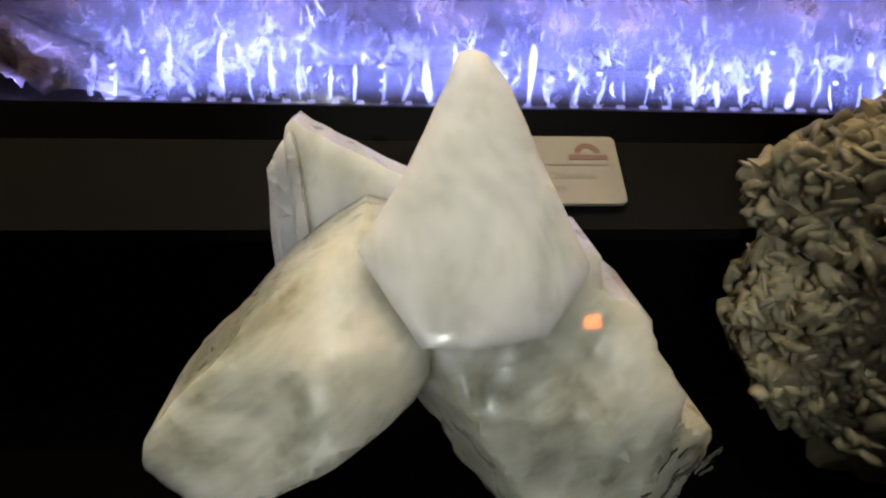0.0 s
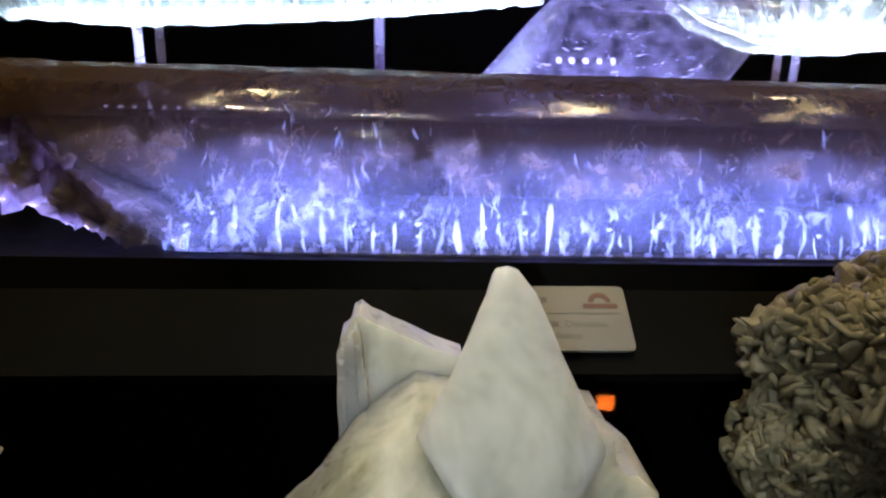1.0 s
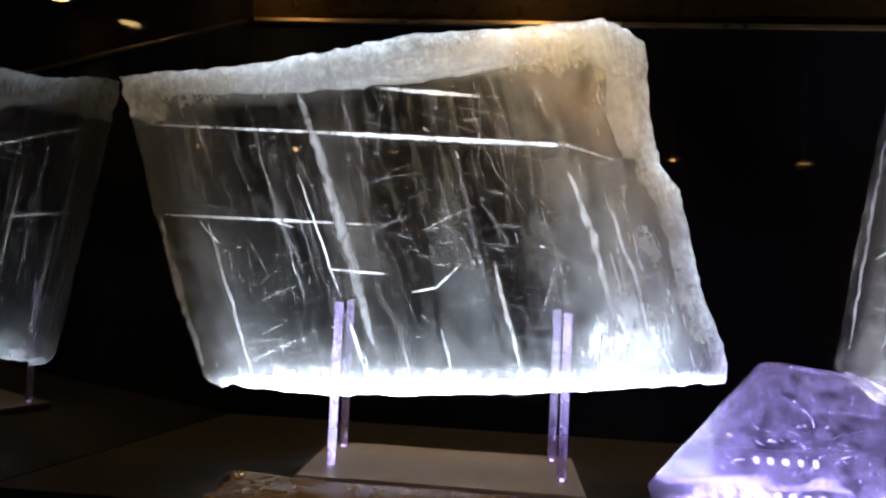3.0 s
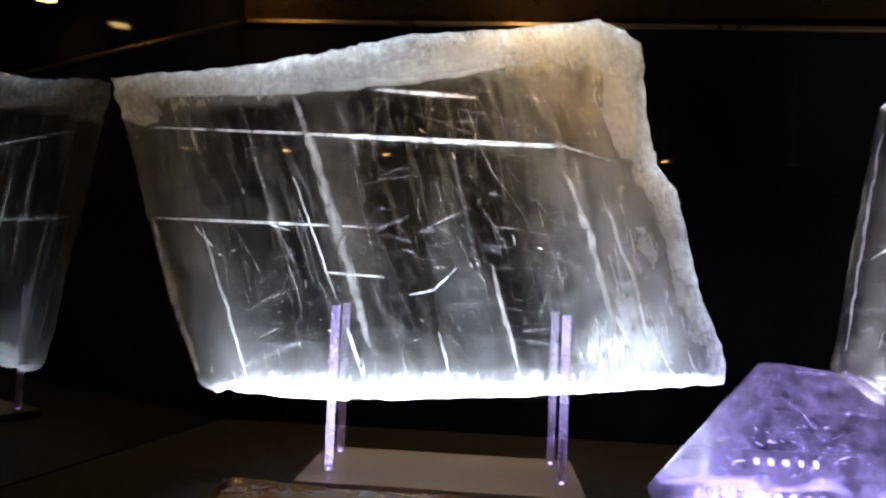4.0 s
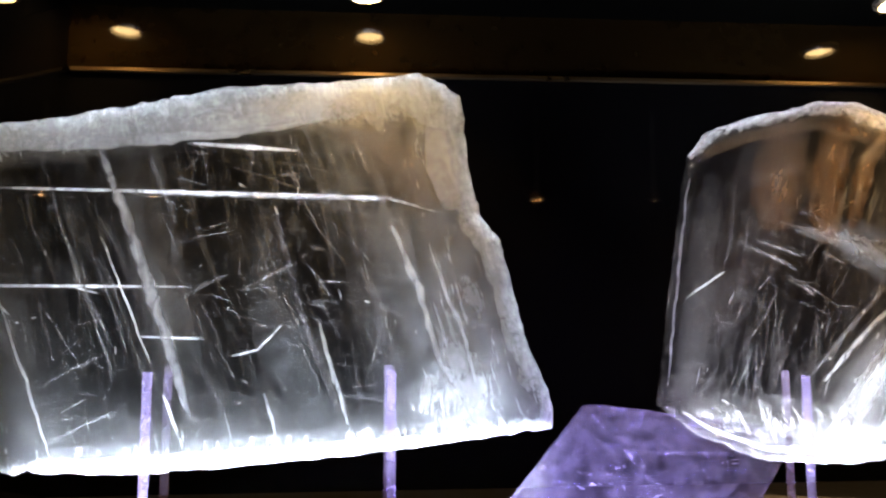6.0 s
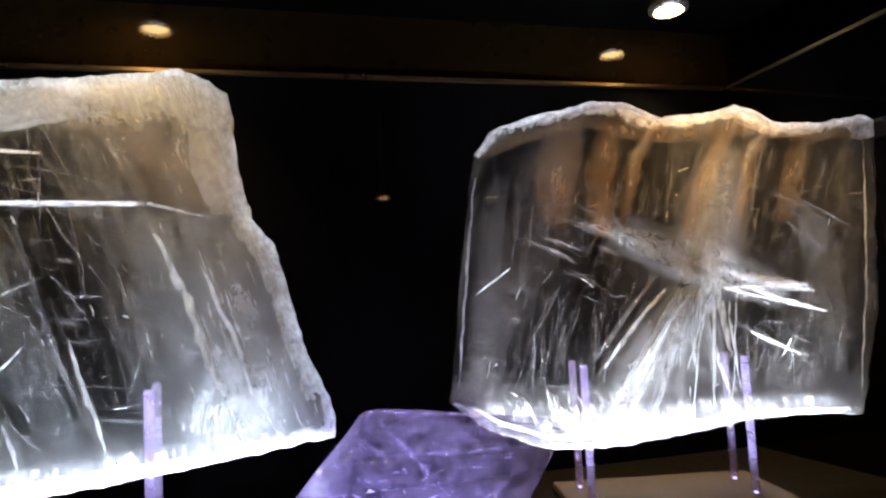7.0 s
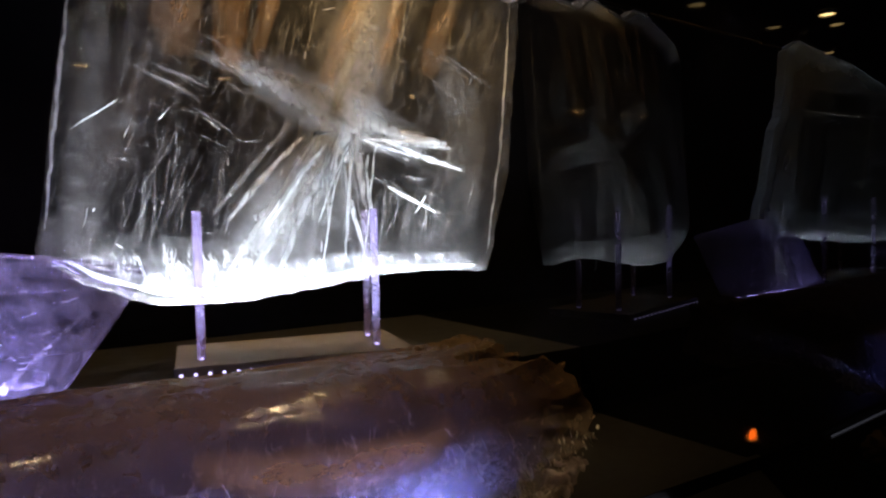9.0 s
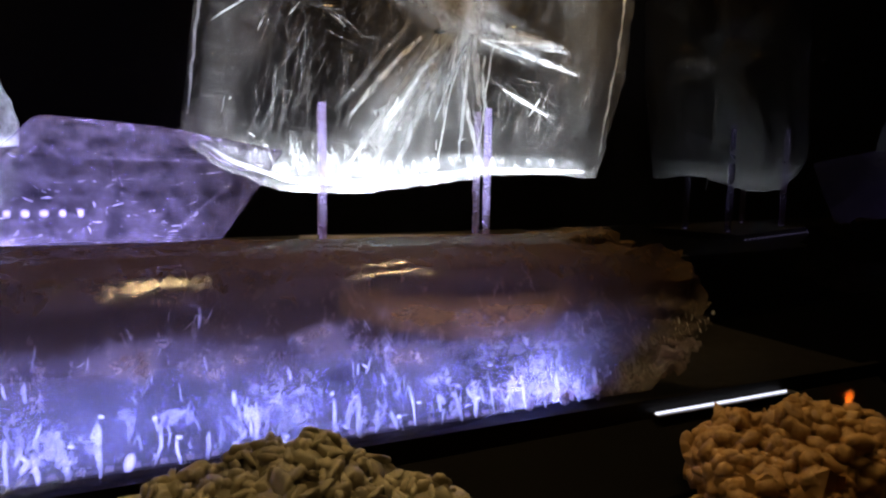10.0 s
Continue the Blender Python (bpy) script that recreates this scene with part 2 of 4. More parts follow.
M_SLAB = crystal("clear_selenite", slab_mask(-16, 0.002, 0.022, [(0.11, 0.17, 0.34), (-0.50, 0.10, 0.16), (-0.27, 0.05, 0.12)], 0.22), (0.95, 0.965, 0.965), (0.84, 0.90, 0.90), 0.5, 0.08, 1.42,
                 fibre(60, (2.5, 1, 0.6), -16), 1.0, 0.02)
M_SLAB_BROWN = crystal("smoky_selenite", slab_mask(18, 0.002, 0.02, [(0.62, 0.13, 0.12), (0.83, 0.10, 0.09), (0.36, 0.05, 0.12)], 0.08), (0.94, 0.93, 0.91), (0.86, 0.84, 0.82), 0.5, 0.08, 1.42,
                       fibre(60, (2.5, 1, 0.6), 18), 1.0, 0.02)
M_VEIL = crystal("fracture_veil", veil(60, 0.30, 0.66, 1.0, 1.2), (1, 1, 1), (0.92, 0.96, 0.97), 0.5, 0.3, 1.1, fibre(150, (1, 1, 0.4)), 0.8, 0.01)
M_VEIL_FAINT = crystal("faint_veil", veil(70, 0.38, 0.75, 0.5, 1.0), (1, 1, 1), (0.86, 0.88, 0.88), 0.5, 0.3, 1.1, fibre(150, (1, 1, 0.4)), 0.8, 0.01)
M_VEIL_THIN = crystal("thin_veil", veil(80, 0.35, 0.75, 0.26, 1.0, (1, 1, 1), 0, 0.02), (1, 1, 1), (0.84, 0.87, 0.88), 0.5, 0.3, 1.1, fibre(150, (1, 1, 0.4)), 0.8, 0.01)
M_HAZE = crystal("cloud_veil", veil(45, 0.44, 0.74, 0.30, 1.2, (2.2, 1, 0.5), -16), (1, 1, 1), (0.84, 0.90, 0.90), 0.5, 0.3, 1.1, fibre(120, (1.5, 1, 0.5)), 0.9, 0.012)
M_STREAK = crystal("light_streak", veil(80, 0.15, 0.45, 1.0, 0.9, (1, 1, 0.3)), (1, 1, 1), (0.94, 0.95, 1.0), 0.5, 0.3, 1.1, fibre(150, (2, 1, 0.4)), 0.5, 0.01)
# white cloud for the glow at a plate's foot: flames, then the band
M_FLAME = crystal("foot_glow_flames", veil(42, 0.46, 0.70, 0.85, 0.9, (1.8, 1, 0.3)), (1, 1, 1), (0.92, 0.95, 0.97), 0.5, 0.3, 1.1, fibre(150, (2, 1, 0.4)), 0.9, 0.012)
M_FOOTGLOW = crystal("foot_glow_veil", veil(60, 0.20, 0.5, 1.0, 0.3, (1.6, 1, 0.5), 0, 0.4), (1, 1, 1), (0.92, 0.95, 0.97), 0.5, 0.3, 1.1, fibre(150, (1.5, 1, 0.4)), 0.9, 0.012)
M_CLOUD = crystal("bright_cloud", veil(40, 0.30, 0.78, 0.7, 2.2, (1.2, 1, 0.8), -16, 0.15, 0.6), (1, 1, 1), (0.90, 0.92, 0.92), 0.5, 0.3, 1.1, fibre(150, (1.2, 1, 0.6)), 0.9, 0.01)
M_RIND = crystal("cloudy_rind", veil(60, 0.25, 0.7, 0.9, 0.16, (1, 1, 1.3), -10, 0.3, 0.0), (0.98, 0.97, 0.95), (0.86, 0.87, 0.84), 0.4, 0.3, 1.3,
                 fibre(260, (1, 1, 0.7)), 1.0, 0.003)
M_FROST = crystal("frosty_veil", veil(36, 0.40, 0.74, 0.22, 1.5, (3.0, 1, 0.5), -16, 0.03, 0.4), (1, 1, 1), (0.84, 0.89, 0.88), 0.5, 0.3, 1.1, fibre(160, (1.3, 1, 0.6)), 0.9, 0.008)
M_RIND_TAN = crystal("tan_rind", veil(26, 0.3, 0.75, 0.8, 1.6, (1, 1, 0.8), -10, 0.12, 0.5), (0.95, 0.92, 0.88),
                     lambda t: ramp(t, noise_tex(t, 9, 3), (0.34, (0.50, 0.39, 0.27)), (0.62, (0.17, 0.10, 0.045))), 0.4, 0.3, 1.3, fibre(200, (1, 1, 0.7)), 1.0, 0.003)
M_RIND_BROWN = crystal("brown_rind", veil(30, 0.34, 0.72, 0.6, 0.8, (1.5, 1, 0.5), 18, 0.12, 0.0),
                       (0.96, 0.93, 0.9), lambda t: ramp(t, noise_tex(t, 14, 4), (0.35, (0.66, 0.48, 0.30)), (0.7, (0.54, 0.29, 0.12))), 0.4, 0.3, 1.3,
                       fibre(200, (1, 1, 0.5)), 1.0, 0.004)


def zoned(t):
    """Smoky above, paler below, with an uneven border; also fades the strip's glow upwards."""
    c = t.nodes.new("ShaderNodeTexCoord")
    sep = t.nodes.new("ShaderNodeSeparateXYZ")
    t.links.new(c.outputs["Object"], sep.inputs[0])
    h = maths(t, "ADD", maths(t, "MULTIPLY", maths(t, "SUBTRACT", sep.outputs[2], 1.37), 7.0), maths(t, "MULTIPLY", maths(t, "SUBTRACT", noise_tex(t, 14, 7, 0.7, (1, 1, 0.8)), 0.5), 0.65))
    return h


def beam_mask(t):
    patch = ramp(t, noise_tex(t, 9, 6, 0.6, (1, 1, 0.9)), (0.36, 0.05), (0.68, 0.26))
    streak = ramp(t, noise_tex(t, 60, 8, 0.75, (1.2, 1, 0.7), (0, 8, 0), 0.8), (0.50, 0.0), (0.74, 0.42))
    cloudy = maths(t, "ADD", maths(t, "ADD", patch, streak), ramp(t, zoned(t), (0.38, 0.0), (0.90, 0.75)))
    c = t.nodes.new("ShaderNodeTexCoord")
    sep = t.nodes.new("ShaderNodeSeparateXYZ")
    t.links.new(c.outputs["Object"], sep.inputs[0])
    polished = maths(t, "MULTIPLY", maths(t, "SUBTRACT", sep.outputs[2], 1.3732), 300.0)
    return maths(t, "MULTIPLY", cloudy, maths(t, "MINIMUM", polished, 1.0))


# inner colour darkens upwards to imitate the strip's glow dying out
M_BEAM = crystal("smoky_beam", beam_mask, (0.80, 0.76, 0.74),
                 lambda t: ramp(t, zoned(t), (0.30, (0.74, 0.72, 0.72)), (0.53, (0.42, 0.34, 0.27)), (0.68, (0.105, 0.062, 0.030)), (0.95, (0.125, 0.082, 0.044))), 0.5, 0.12, 1.46,
                 fibre(70, (1.2, 1, 0.7)), 0.8, 0.012,
                 lambda t: ramp(t, zoned(t), (0.27, (0.82, 0.80, 0.84)), (0.48, (0.31, 0.26, 0.25)), (0.62, (0.04, 0.027, 0.017)), (0.9, (0.012, 0.008, 0.005))), 0.12)
M_BROKEN = crystal("broken_crystal", lambda t: ramp(t, noise_tex(t, 120, 6, 0.7), (0.40, 0.18), (0.62, 0.75)), (0.86, 0.82, 0.86), (0.88, 0.82, 0.86), 0.5, 0.06, 1.6, fibre(200, (1, 1, 1)), 0.6, 0.004)
M_BEAMCLOUD = crystal("tan_cloud", veil(45, 0.36, 0.62, 0.75, 1.3, (1, 1, 1), 0, 0.03, 0.6), (1, 1, 1), (0.50, 0.40, 0.31), 0.4, 0.3, 1.2, fibre(160, (1, 1, 1)), 0.9, 0.006)
# gold puts a warm lamp's reflection into the fracture's colour
M_GOLD = crystal("golden_fracture_glint", veil(14, 0.3, 0.65, 0.75, 0.9, (1, 1, 2.0), 0, 0.25, 0.2), (0.9, 0.85, 0.78), (0.46, 0.29, 0.11), 0.2, 0.25, 1.6, fibre(40, (0.5, 1, 3)), 0.3, 0.003)
M_BLOCK = crystal("violet_lit_block", lambda t: ramp(t, noise_tex(t, 55, 9, 0.8), (0.42, 0.015), (0.70, 0.26)),
                  (0.93, 0.92, 0.97), (0.82, 0.80, 0.86), 0.6, 0.10, 1.5, fibre(45, (1, 1, 1)), 0.8, 0.012)


def milky(name, low, mid, high, scale, fine, turn, bumps):
    m, t = material(name)
    p = node(t, "ShaderNodeBsdfPrincipled", Roughness=0.42, IOR=1.5)
    v = maths(t, "ADD", maths(t, "MULTIPLY", noise_tex(t, scale, 6, 0.6, (1, 1, 1.4), (0, turn, 0), 0.5), 1 - fine), maths(t, "MULTIPLY", noise_tex(t, 110, 7, 0.7, (0.6, 1, 3.0), (0, turn, 0)), fine))
    t.links.new(ramp(t, v, (0.36, low), (0.48, mid), (0.62, high)), p.inputs["Base Color"])
    t.links.new(ramp(t, noise_tex(t, 90, 6), (0.38, 0.24), (0.62, 0.48)), p.inputs["Roughness"])
    t.links.new(bump(t, noise_tex(t, 70, 7, 0.65, (0.7, 1, 2.6), (0, turn, 0)), bumps, 0.002), p.inputs["Normal"])
    p.inputs["Subsurface Weight"].default_value = 1.0
    p.inputs["Subsurface Radius"].default_value = (0.045, 0.045, 0.036)
    p.inputs["Subsurface Scale"].default_value = 1.0
    finish(t, p.outputs[0])
    return m


M_MILK = milky("milky_selenite", (0.44, 0.45, 0.42), (0.60, 0.61, 0.58), (0.74, 0.74, 0.71), 20, 0.08, 70, 0.05)
M_MILK_DULL = milky("dull_selenite", (0.22, 0.22, 0.17), (0.42, 0.42, 0.35), (0.60, 0.59, 0.52), 17, 0.22, -33, 0.12)
M_FACET = solid("dark_facet", (0.035, 0.032, 0.022), (0.09, 0.085, 0.065), 0.12, 60, bumps=0.2)
M_GEODE = solid("grey_bladed_rock", (0.10, 0.09, 0.057), (0.36, 0.325, 0.215), 0.45, 90, bumps=0.8)
M_OCHRE = solid("ochre_rock", (0.15, 0.075, 0.018), (0.42, 0.25, 0.085), 0.55, 110, bumps=1.0)
M_PALE = solid("pale_rock", (0.45, 0.40, 0.32), (0.62, 0.56, 0.46), 0.5, 60, bumps=0.5)
M_ROD = crystal("acrylic_rod", lambda t: ramp(t, noise_tex(t, 30, 3), (0.3, 0.24), (0.7, 0.34)), (0.80, 0.77, 0.88), (0.62, 0.55, 0.85), 0.6, 0.05, 1.49)


# ---- mesh helpers ----
from mathutils.geometry import delaunay_2d_cdt


def link(name, bm, mat, parent=None, label="", smooth=False):
    me = bpy.data.meshes.new(name)
    bmesh.ops.recalc_face_normals(bm, faces=bm.faces)
    for f in bm.faces:
        f.smooth = smooth
    if smooth:
        for e in bm.edges:
            if e.is_manifold and e.calc_face_angle(0.0) > 0.62:
                e.smooth = False
    bm.to_mesh(me)
    bm.free()
    me.materials.append(mat)
    ob = new(name, me)
    ob.parent = parent
    if label:
        ob["label"] = label
    return ob


def part(name, bm, mat, parent, label="", smooth=False):
    return link(name, bm, mat, parent, label, smooth)


def box(bm, x0, x1, y0, y1, z0, z1, bevel=0.0):
    r = bmesh.ops.create_cube(bm, size=1.0, matrix=Matrix.Translation(((x0 + x1) / 2, (y0 + y1) / 2, (z0 + z1) / 2)) @ Matrix.Diagonal((x1 - x0, y1 - y0, z1 - z0, 1)))
    if bevel:
        es = {e for v in r["verts"] for e in v.link_edges}
        bmesh.ops.bevel(bm, geom=list(es), offset=bevel, segments=2, affect="EDGES")
    return bm


def boxed(*a, bevel=0.0):
    return box(bmesh.new(), *a, bevel=bevel)


def prism(points, z0, z1):
    """A solid on a plan outline (x, y)."""
    bm = bmesh.new()
    lo = [bm.verts.new((x, y, z0)) for x, y in points]
    hi = [bm.verts.new((x, y, z1)) for x, y in points]
    n = len(points)
    bm.faces.new(lo)
    bm.faces.new(hi)
    for k in range(n):
        bm.faces.new((lo[k], lo[(k + 1) % n], hi[(k + 1) % n], hi[k]))
    return bm


def rod(bm, place, radius, height, segments=16):
    bmesh.ops.create_cone(bm, cap_ends=True, segments=segments, radius1=radius, radius2=radius, depth=height,
                          matrix=Matrix.Translation((place[0], place[1], place[2] + height / 2)))
    return bm


def thing(name, place, label, category, group="", kind=""):
    return tagged(new(name), label, category, group, kind) if place is None else tagged(placed(new(name), place), label, category, group, kind)


def placed(ob, place):
    ob.location = place
    return ob


def structure(ob, label, category):
    return tagged(ob, label, category, kind="structure")


def wobble(p, scale, amount, seed=0.0):
    return amount * noise.fractal(Vector(p) * scale + Vector((seed, seed * 1.7, -seed)), 0.6, 2.0, 5)


def resample(points, step):
    out = []
    for k, a in enumerate(points):
        b = points[(k + 1) % len(points)]
        n = max(1, round(math.dist(a, b) / step))
        out += [(a[0] + (b[0] - a[0]) * j / n, a[1] + (b[1] - a[1]) * j / n) for j in range(n)]
    return out


def plate(points, at, thick, step=0.01, ragged=0.003, rough=0.0015, edge=0.006, seed=1.0, grid=None, rim_width=None):
    """A thick plate on an (x, z) outline; at(x, z, d) gives the place d behind its front. Its rim is ragged and rounded."""
    ps = resample(points, step)
    ps = [(x + wobble((x, 0, z), 60, ragged, seed), z + wobble((x, 9, z), 60, ragged, seed)) for x, z in ps]
    grid = grid or step * 1.3
    rng = random.Random(seed)
    xs, zs = [p[0] for p in ps], [p[1] for p in ps]
    rim = np.array(ps)
    inner = []
    x = min(xs)
    while x < max(xs):
        z = min(zs)
        while z < max(zs):
            q = (x + rng.uniform(-0.3, 0.3) * grid, z + rng.uniform(-0.3, 0.3) * grid)
            if np.min(np.hypot(rim[:, 0] - q[0], rim[:, 1] - q[1])) > grid * 0.55:
                inner.append(q)
            z += grid
        x += grid
    n = len(ps)
    flat, _, tris, _, _, _ = delaunay_2d_cdt([Vector(p) for p in ps + inner], [(k, (k + 1) % n) for k in range(n)], [], 1, 1e-6)
    bm = bmesh.new()
    sides, haze = [], {}
    for side in (0, 1):
        vs = []
        for k, p in enumerate(flat):
            near = float(np.min(np.hypot(rim[:, 0] - p.x, rim[:, 1] - p.y))) if k >= n else 0.0
            r = edge * max(0.0, 1 - near / (edge * 1.5)) ** 2
            d = (r if side == 0 else thick - r) + wobble((p.x, side * 3, p.y), 30, rough, seed)
            vs.append(bm.verts.new(at(p.x, p.y, d)))
            wide = rim_width(p.x, p.y) if rim_width else 0.0
            haze[vs[-1]] = near / wide if wide > 0 else 2.0
        for f in tris:
            bm.faces.new([vs[i] for i in (f if side == 0 else f[::-1])])
        sides.append(vs)
    for k in range(n):
        j = (k + 1) % n
        bm.faces.new((sides[0][k], sides[0][j], sides[1][j], sides[1][k]))
    if rim_width:
        uv = bm.loops.layers.uv.new("rim")
        for f in bm.faces:
            for corner in f.loops:
                corner[uv].uv = (min(2.0, haze[corner.vert]), 0.5)
    return bm


def ribbon(points, at, depth, width, lean, seed):
    """A sheet for fractures and streaks of light inside a crystal: narrow and curved along (x, z) points, leaning by
    some degrees out of the plate.
    """
    bm = bmesh.new()
    dense = []
    for a, b in zip(points, points[1:]):
        n = max(2, round(math.dist(a, b) / 0.012))
        dense += [(a[0] + (b[0] - a[0]) * j / n, a[1] + (b[1] - a[1]) * j / n) for j in range(n)]
    dense.append(points[-1])
    rows = []
    for k, (x, z) in enumerate(dense):
        x2, z2 = dense[min(k + 1, len(dense) - 1)]
        x1, z1 = dense[max(k - 1, 0)]
        tx, tz = x2 - x1, z2 - z1
        s = math.hypot(tx, tz) or 1
        nx, nz = -tz / s, tx / s
        w = width * (0.45 + 0.55 * math.sin(math.pi * (k + 0.6) / (len(dense) + 0.2))) * (1 + (0.5 if width < 0.03 else 0.2) * noise.noise((x * 60, z * 60, seed)))
        j = wobble((x, seed, z), 40, 0.002, seed)
        c, q = math.cos(radians(lean)), math.sin(radians(lean))
        rows.append([bm.verts.new(at(x + j + nx * w * c * u, z + nz * w * c * u, depth + w * q * u)) for u in (-0.5, 0.5)])
    uv = bm.loops.layers.uv.new("across")
    for k, (a, b) in enumerate(zip(rows, rows[1:])):
        f = bm.faces.new((a[0], a[1], b[1], b[0]))
        for corner, q in zip(f.loops, ((0, k), (1, k), (1, k + 1), (0, k + 1))):
            corner[uv].uv = (q[0], q[1] / (len(rows) - 1))
    return bm


# ---- the case ----
GLASS_Y = 0.085
BACK = 1.14
LEAN_WALL = 0.237


def left_x(y):
    return -0.677 + (y - 0.85) * LEAN_WALL


def right_x(y):
    return 0.998 - (y - 0.85) * 0.035


def upper_x(y):
    return 1.076 - (y - 1.065) * 0.053


def trim_x(y):
    return right_x(y) - 0.003


def side_wall(name, x_of, way, mat, label, z0=1.0, z1=CEIL):
    y0, y1, w = GLASS_Y, BACK + 0.05 if z0 < 2 else BACK - 0.010, (0.02 if mat is not M_RAIL_DARK else 0.10) * way
    pts = [(x_of(y0), y0), (x_of(y1), y1), (x_of(y1) + w, y1), (x_of(y0) + w, y0)]
    return structure(link(name, prism(pts, z0, z1), mat), label, "wall")


side_wall("wall_west", left_x, -1, M_GLASSWALL_WEST, "black glass side wall of the display case")
side_wall("wall_east", right_x, 1, M_GLASSWALL, "black glass side wall of the display case", 1.0, 2.155)
side_wall("wall_east_upper", upper_x, 1, M_GLASSWALL, "black glass strip of side wall above the rail", 2.163)
side_wall("trim_east", trim_x, 1, M_RAIL_DARK, "thin brass rail along the side wall", 2.156, 2.162)
structure(link("wall_north", boxed(left_x(BACK) - 0.02, right_x(BACK) + 0.02, BACK, BACK + 0.05, 1.0, 2.155), M_BLACK), "matt black back wall of the display case", "wall")
structure(link("wall_north_upper", boxed(left_x(BACK) - 0.02, upper_x(BACK) + 0.02, BACK - 0.004, BACK + 0.05, 2.163, CEIL), M_WALLTOP), "brown satin strip of wall above the rail", "wall")
structure(link("trim", boxed(left_x(BACK) + 0.005, right_x(BACK) - 0.005, BACK - 0.008, BACK + 0.03, 2.156, 2.162), M_RAIL), "thin brass rail along the back wall", "trim")
structure(link("ceiling", boxed(-1.0, 1.3, 0.05, BACK + 0.07, CEIL, CEIL + 0.05), M_CEIL), "dark satin ceiling of the display case", "ceiling")


def deck(name, y0, y1, z0, z1, mat, label, category="shelf"):
    pts = [(left_x(y0) + 0.002, y0), (right_x(y0) - 0.002, y0), (right_x(y1) - 0.002, y1), (left_x(y1) + 0.002, y1)]
    return structure(link(name, prism(pts, z0, z1), mat), label, category)


deck("floor_of_case", GLASS_Y + 0.012, BACK - 0.002, 1.10, 1.165, M_BLACK, "black felt floor of the display case", "floor")
deck("shelf_lower", 0.436, 0.70, 1.345, 1.368, M_SHELF, "dark shelf with a light strip along its edge")
deck("shelf_lip", 0.4275, 0.4345, 1.345, 1.3745, M_SHELF, "low dark lip along the shelf edge", "trim")
deck("shelf_fascia", 0.445, 0.72, 1.167, 1.343, M_BLACK, "black riser under the dark shelf", "riser")
deck("shelf_upper", 0.70, BACK - 0.003, 1.37, 1.45, M_SHELF, "dark brown shelf under the large crystal plates")
# sloping label panel
SLOPE = Vector((0, -0.81, -0.586))
NORMAL = Vector((0, -0.586, 0.81))
bm = bmesh.new()
a0 = Vector((0, 0.432, 1.356))
for x_of, inset in ((left_x, 0.006), (right_x, -0.006)):
    for d in (0.0, 0.075):
        for h in (0.0, -0.012):
            q = a0 + SLOPE * d + NORMAL * h
            bm.verts.new((x_of(q.y) + inset, q.y, q.z))
bmesh.ops.convex_hull(bm, input=bm.verts)
structure(link("label_rail", bm, M_PANEL), "dark grey sloping panel for the labels", "panel")
# front pane
pane = structure(link("window_1", boxed(left_x(GLASS_Y) - 0.02, right_x(GLASS_Y) + 0.02, GLASS_Y, GLASS_Y + 0.006, 1.10, CEIL), M_PANE), "clear front pane of the display case", "window")
pane.visible_shadow = False
structure(link("case_base", boxed(-1.0, 1.35, GLASS_Y - 0.01, BACK + 0.05, -0.3, 1.098), M_BLACK), "black cabinet under the display case", "cabinet")

# the dark room behind the viewer
structure(link("floor", boxed(-4.0, 7.0, -2.75, 1.4, -0.35, -0.302), M_FLOOR), "dark floor of the museum room", "floor")
structure(link("wall_south", boxed(-4.0, 7.0, -2.75, -2.65, -0.3, 2.6), M_ROOM), "dark wall of the museum room", "wall")
structure(link("room_wall_west", boxed(-4.1, -4.0, -2.75, 1.4, -0.3, 2.6), M_ROOM), "dark side wall of the museum room", "wall")
structure(link("room_wall_east", boxed(7.0, 7.1, -2.75, 1.4, -0.3, 2.6), M_ROOM), "dark side wall of the museum room", "wall")
structure(link("room_wall_north", boxed(-4.0, -1.02, 0.08, 0.16, -0.3, 2.6), M_ROOM), "dark wall beside the display case", "wall")
structure(link("room_wall_north_east", boxed(1.36, 7.0, 0.08, 0.16, -0.3, 2.6), M_ROOM), "dark wall beside the display case", "wall")
structure(link("room_wall_over", boxed(-1.02, 1.36, 0.02, 0.09, CEIL + 0.002, 2.6), M_ROOM), "dark wall above the display case", "wall")
structure(link("room_ceiling", boxed(-4.1, 7.1, -2.75, 0.08, 2.60, 2.65), M_ROOM), "dark ceiling of the museum room", "ceiling")


def downlight(place, radius, bulb, label, group):
    lamp = thing("ceiling_lamp", place, label, "lamp", group)
    bm = bmesh.new()
    n = 24
    prof = [(radius * 1.35, 0.0), (radius * 1.35, -0.006), (radius * 1.05, -0.010), (radius, -0.004)]
    loops = [[bm.verts.new((r * math.cos(2 * math.pi * k / n), r * math.sin(2 * math.pi * k / n), z)) for k in range(n)] for r, z in prof]
    for a, b in zip(loops, loops[1:]):
        for k in range(n):
            bm.faces.new((a[k], a[(k + 1) % n], b[(k + 1) % n], b[k]))
    part("bezel", bm, M_METAL, lamp, smooth=True)
    bm = bmesh.new()
    bmesh.ops.create_uvsphere(bm, u_segments=20, v_segments=8, radius=radius * 0.95, matrix=Matrix.Translation((0, 0, -0.002)) @ Matrix.Diagonal((1, 1, 0.28, 1)))
    part("bulb", bm, bulb, lamp, "glowing warm bulb", smooth=True)
    return lamp


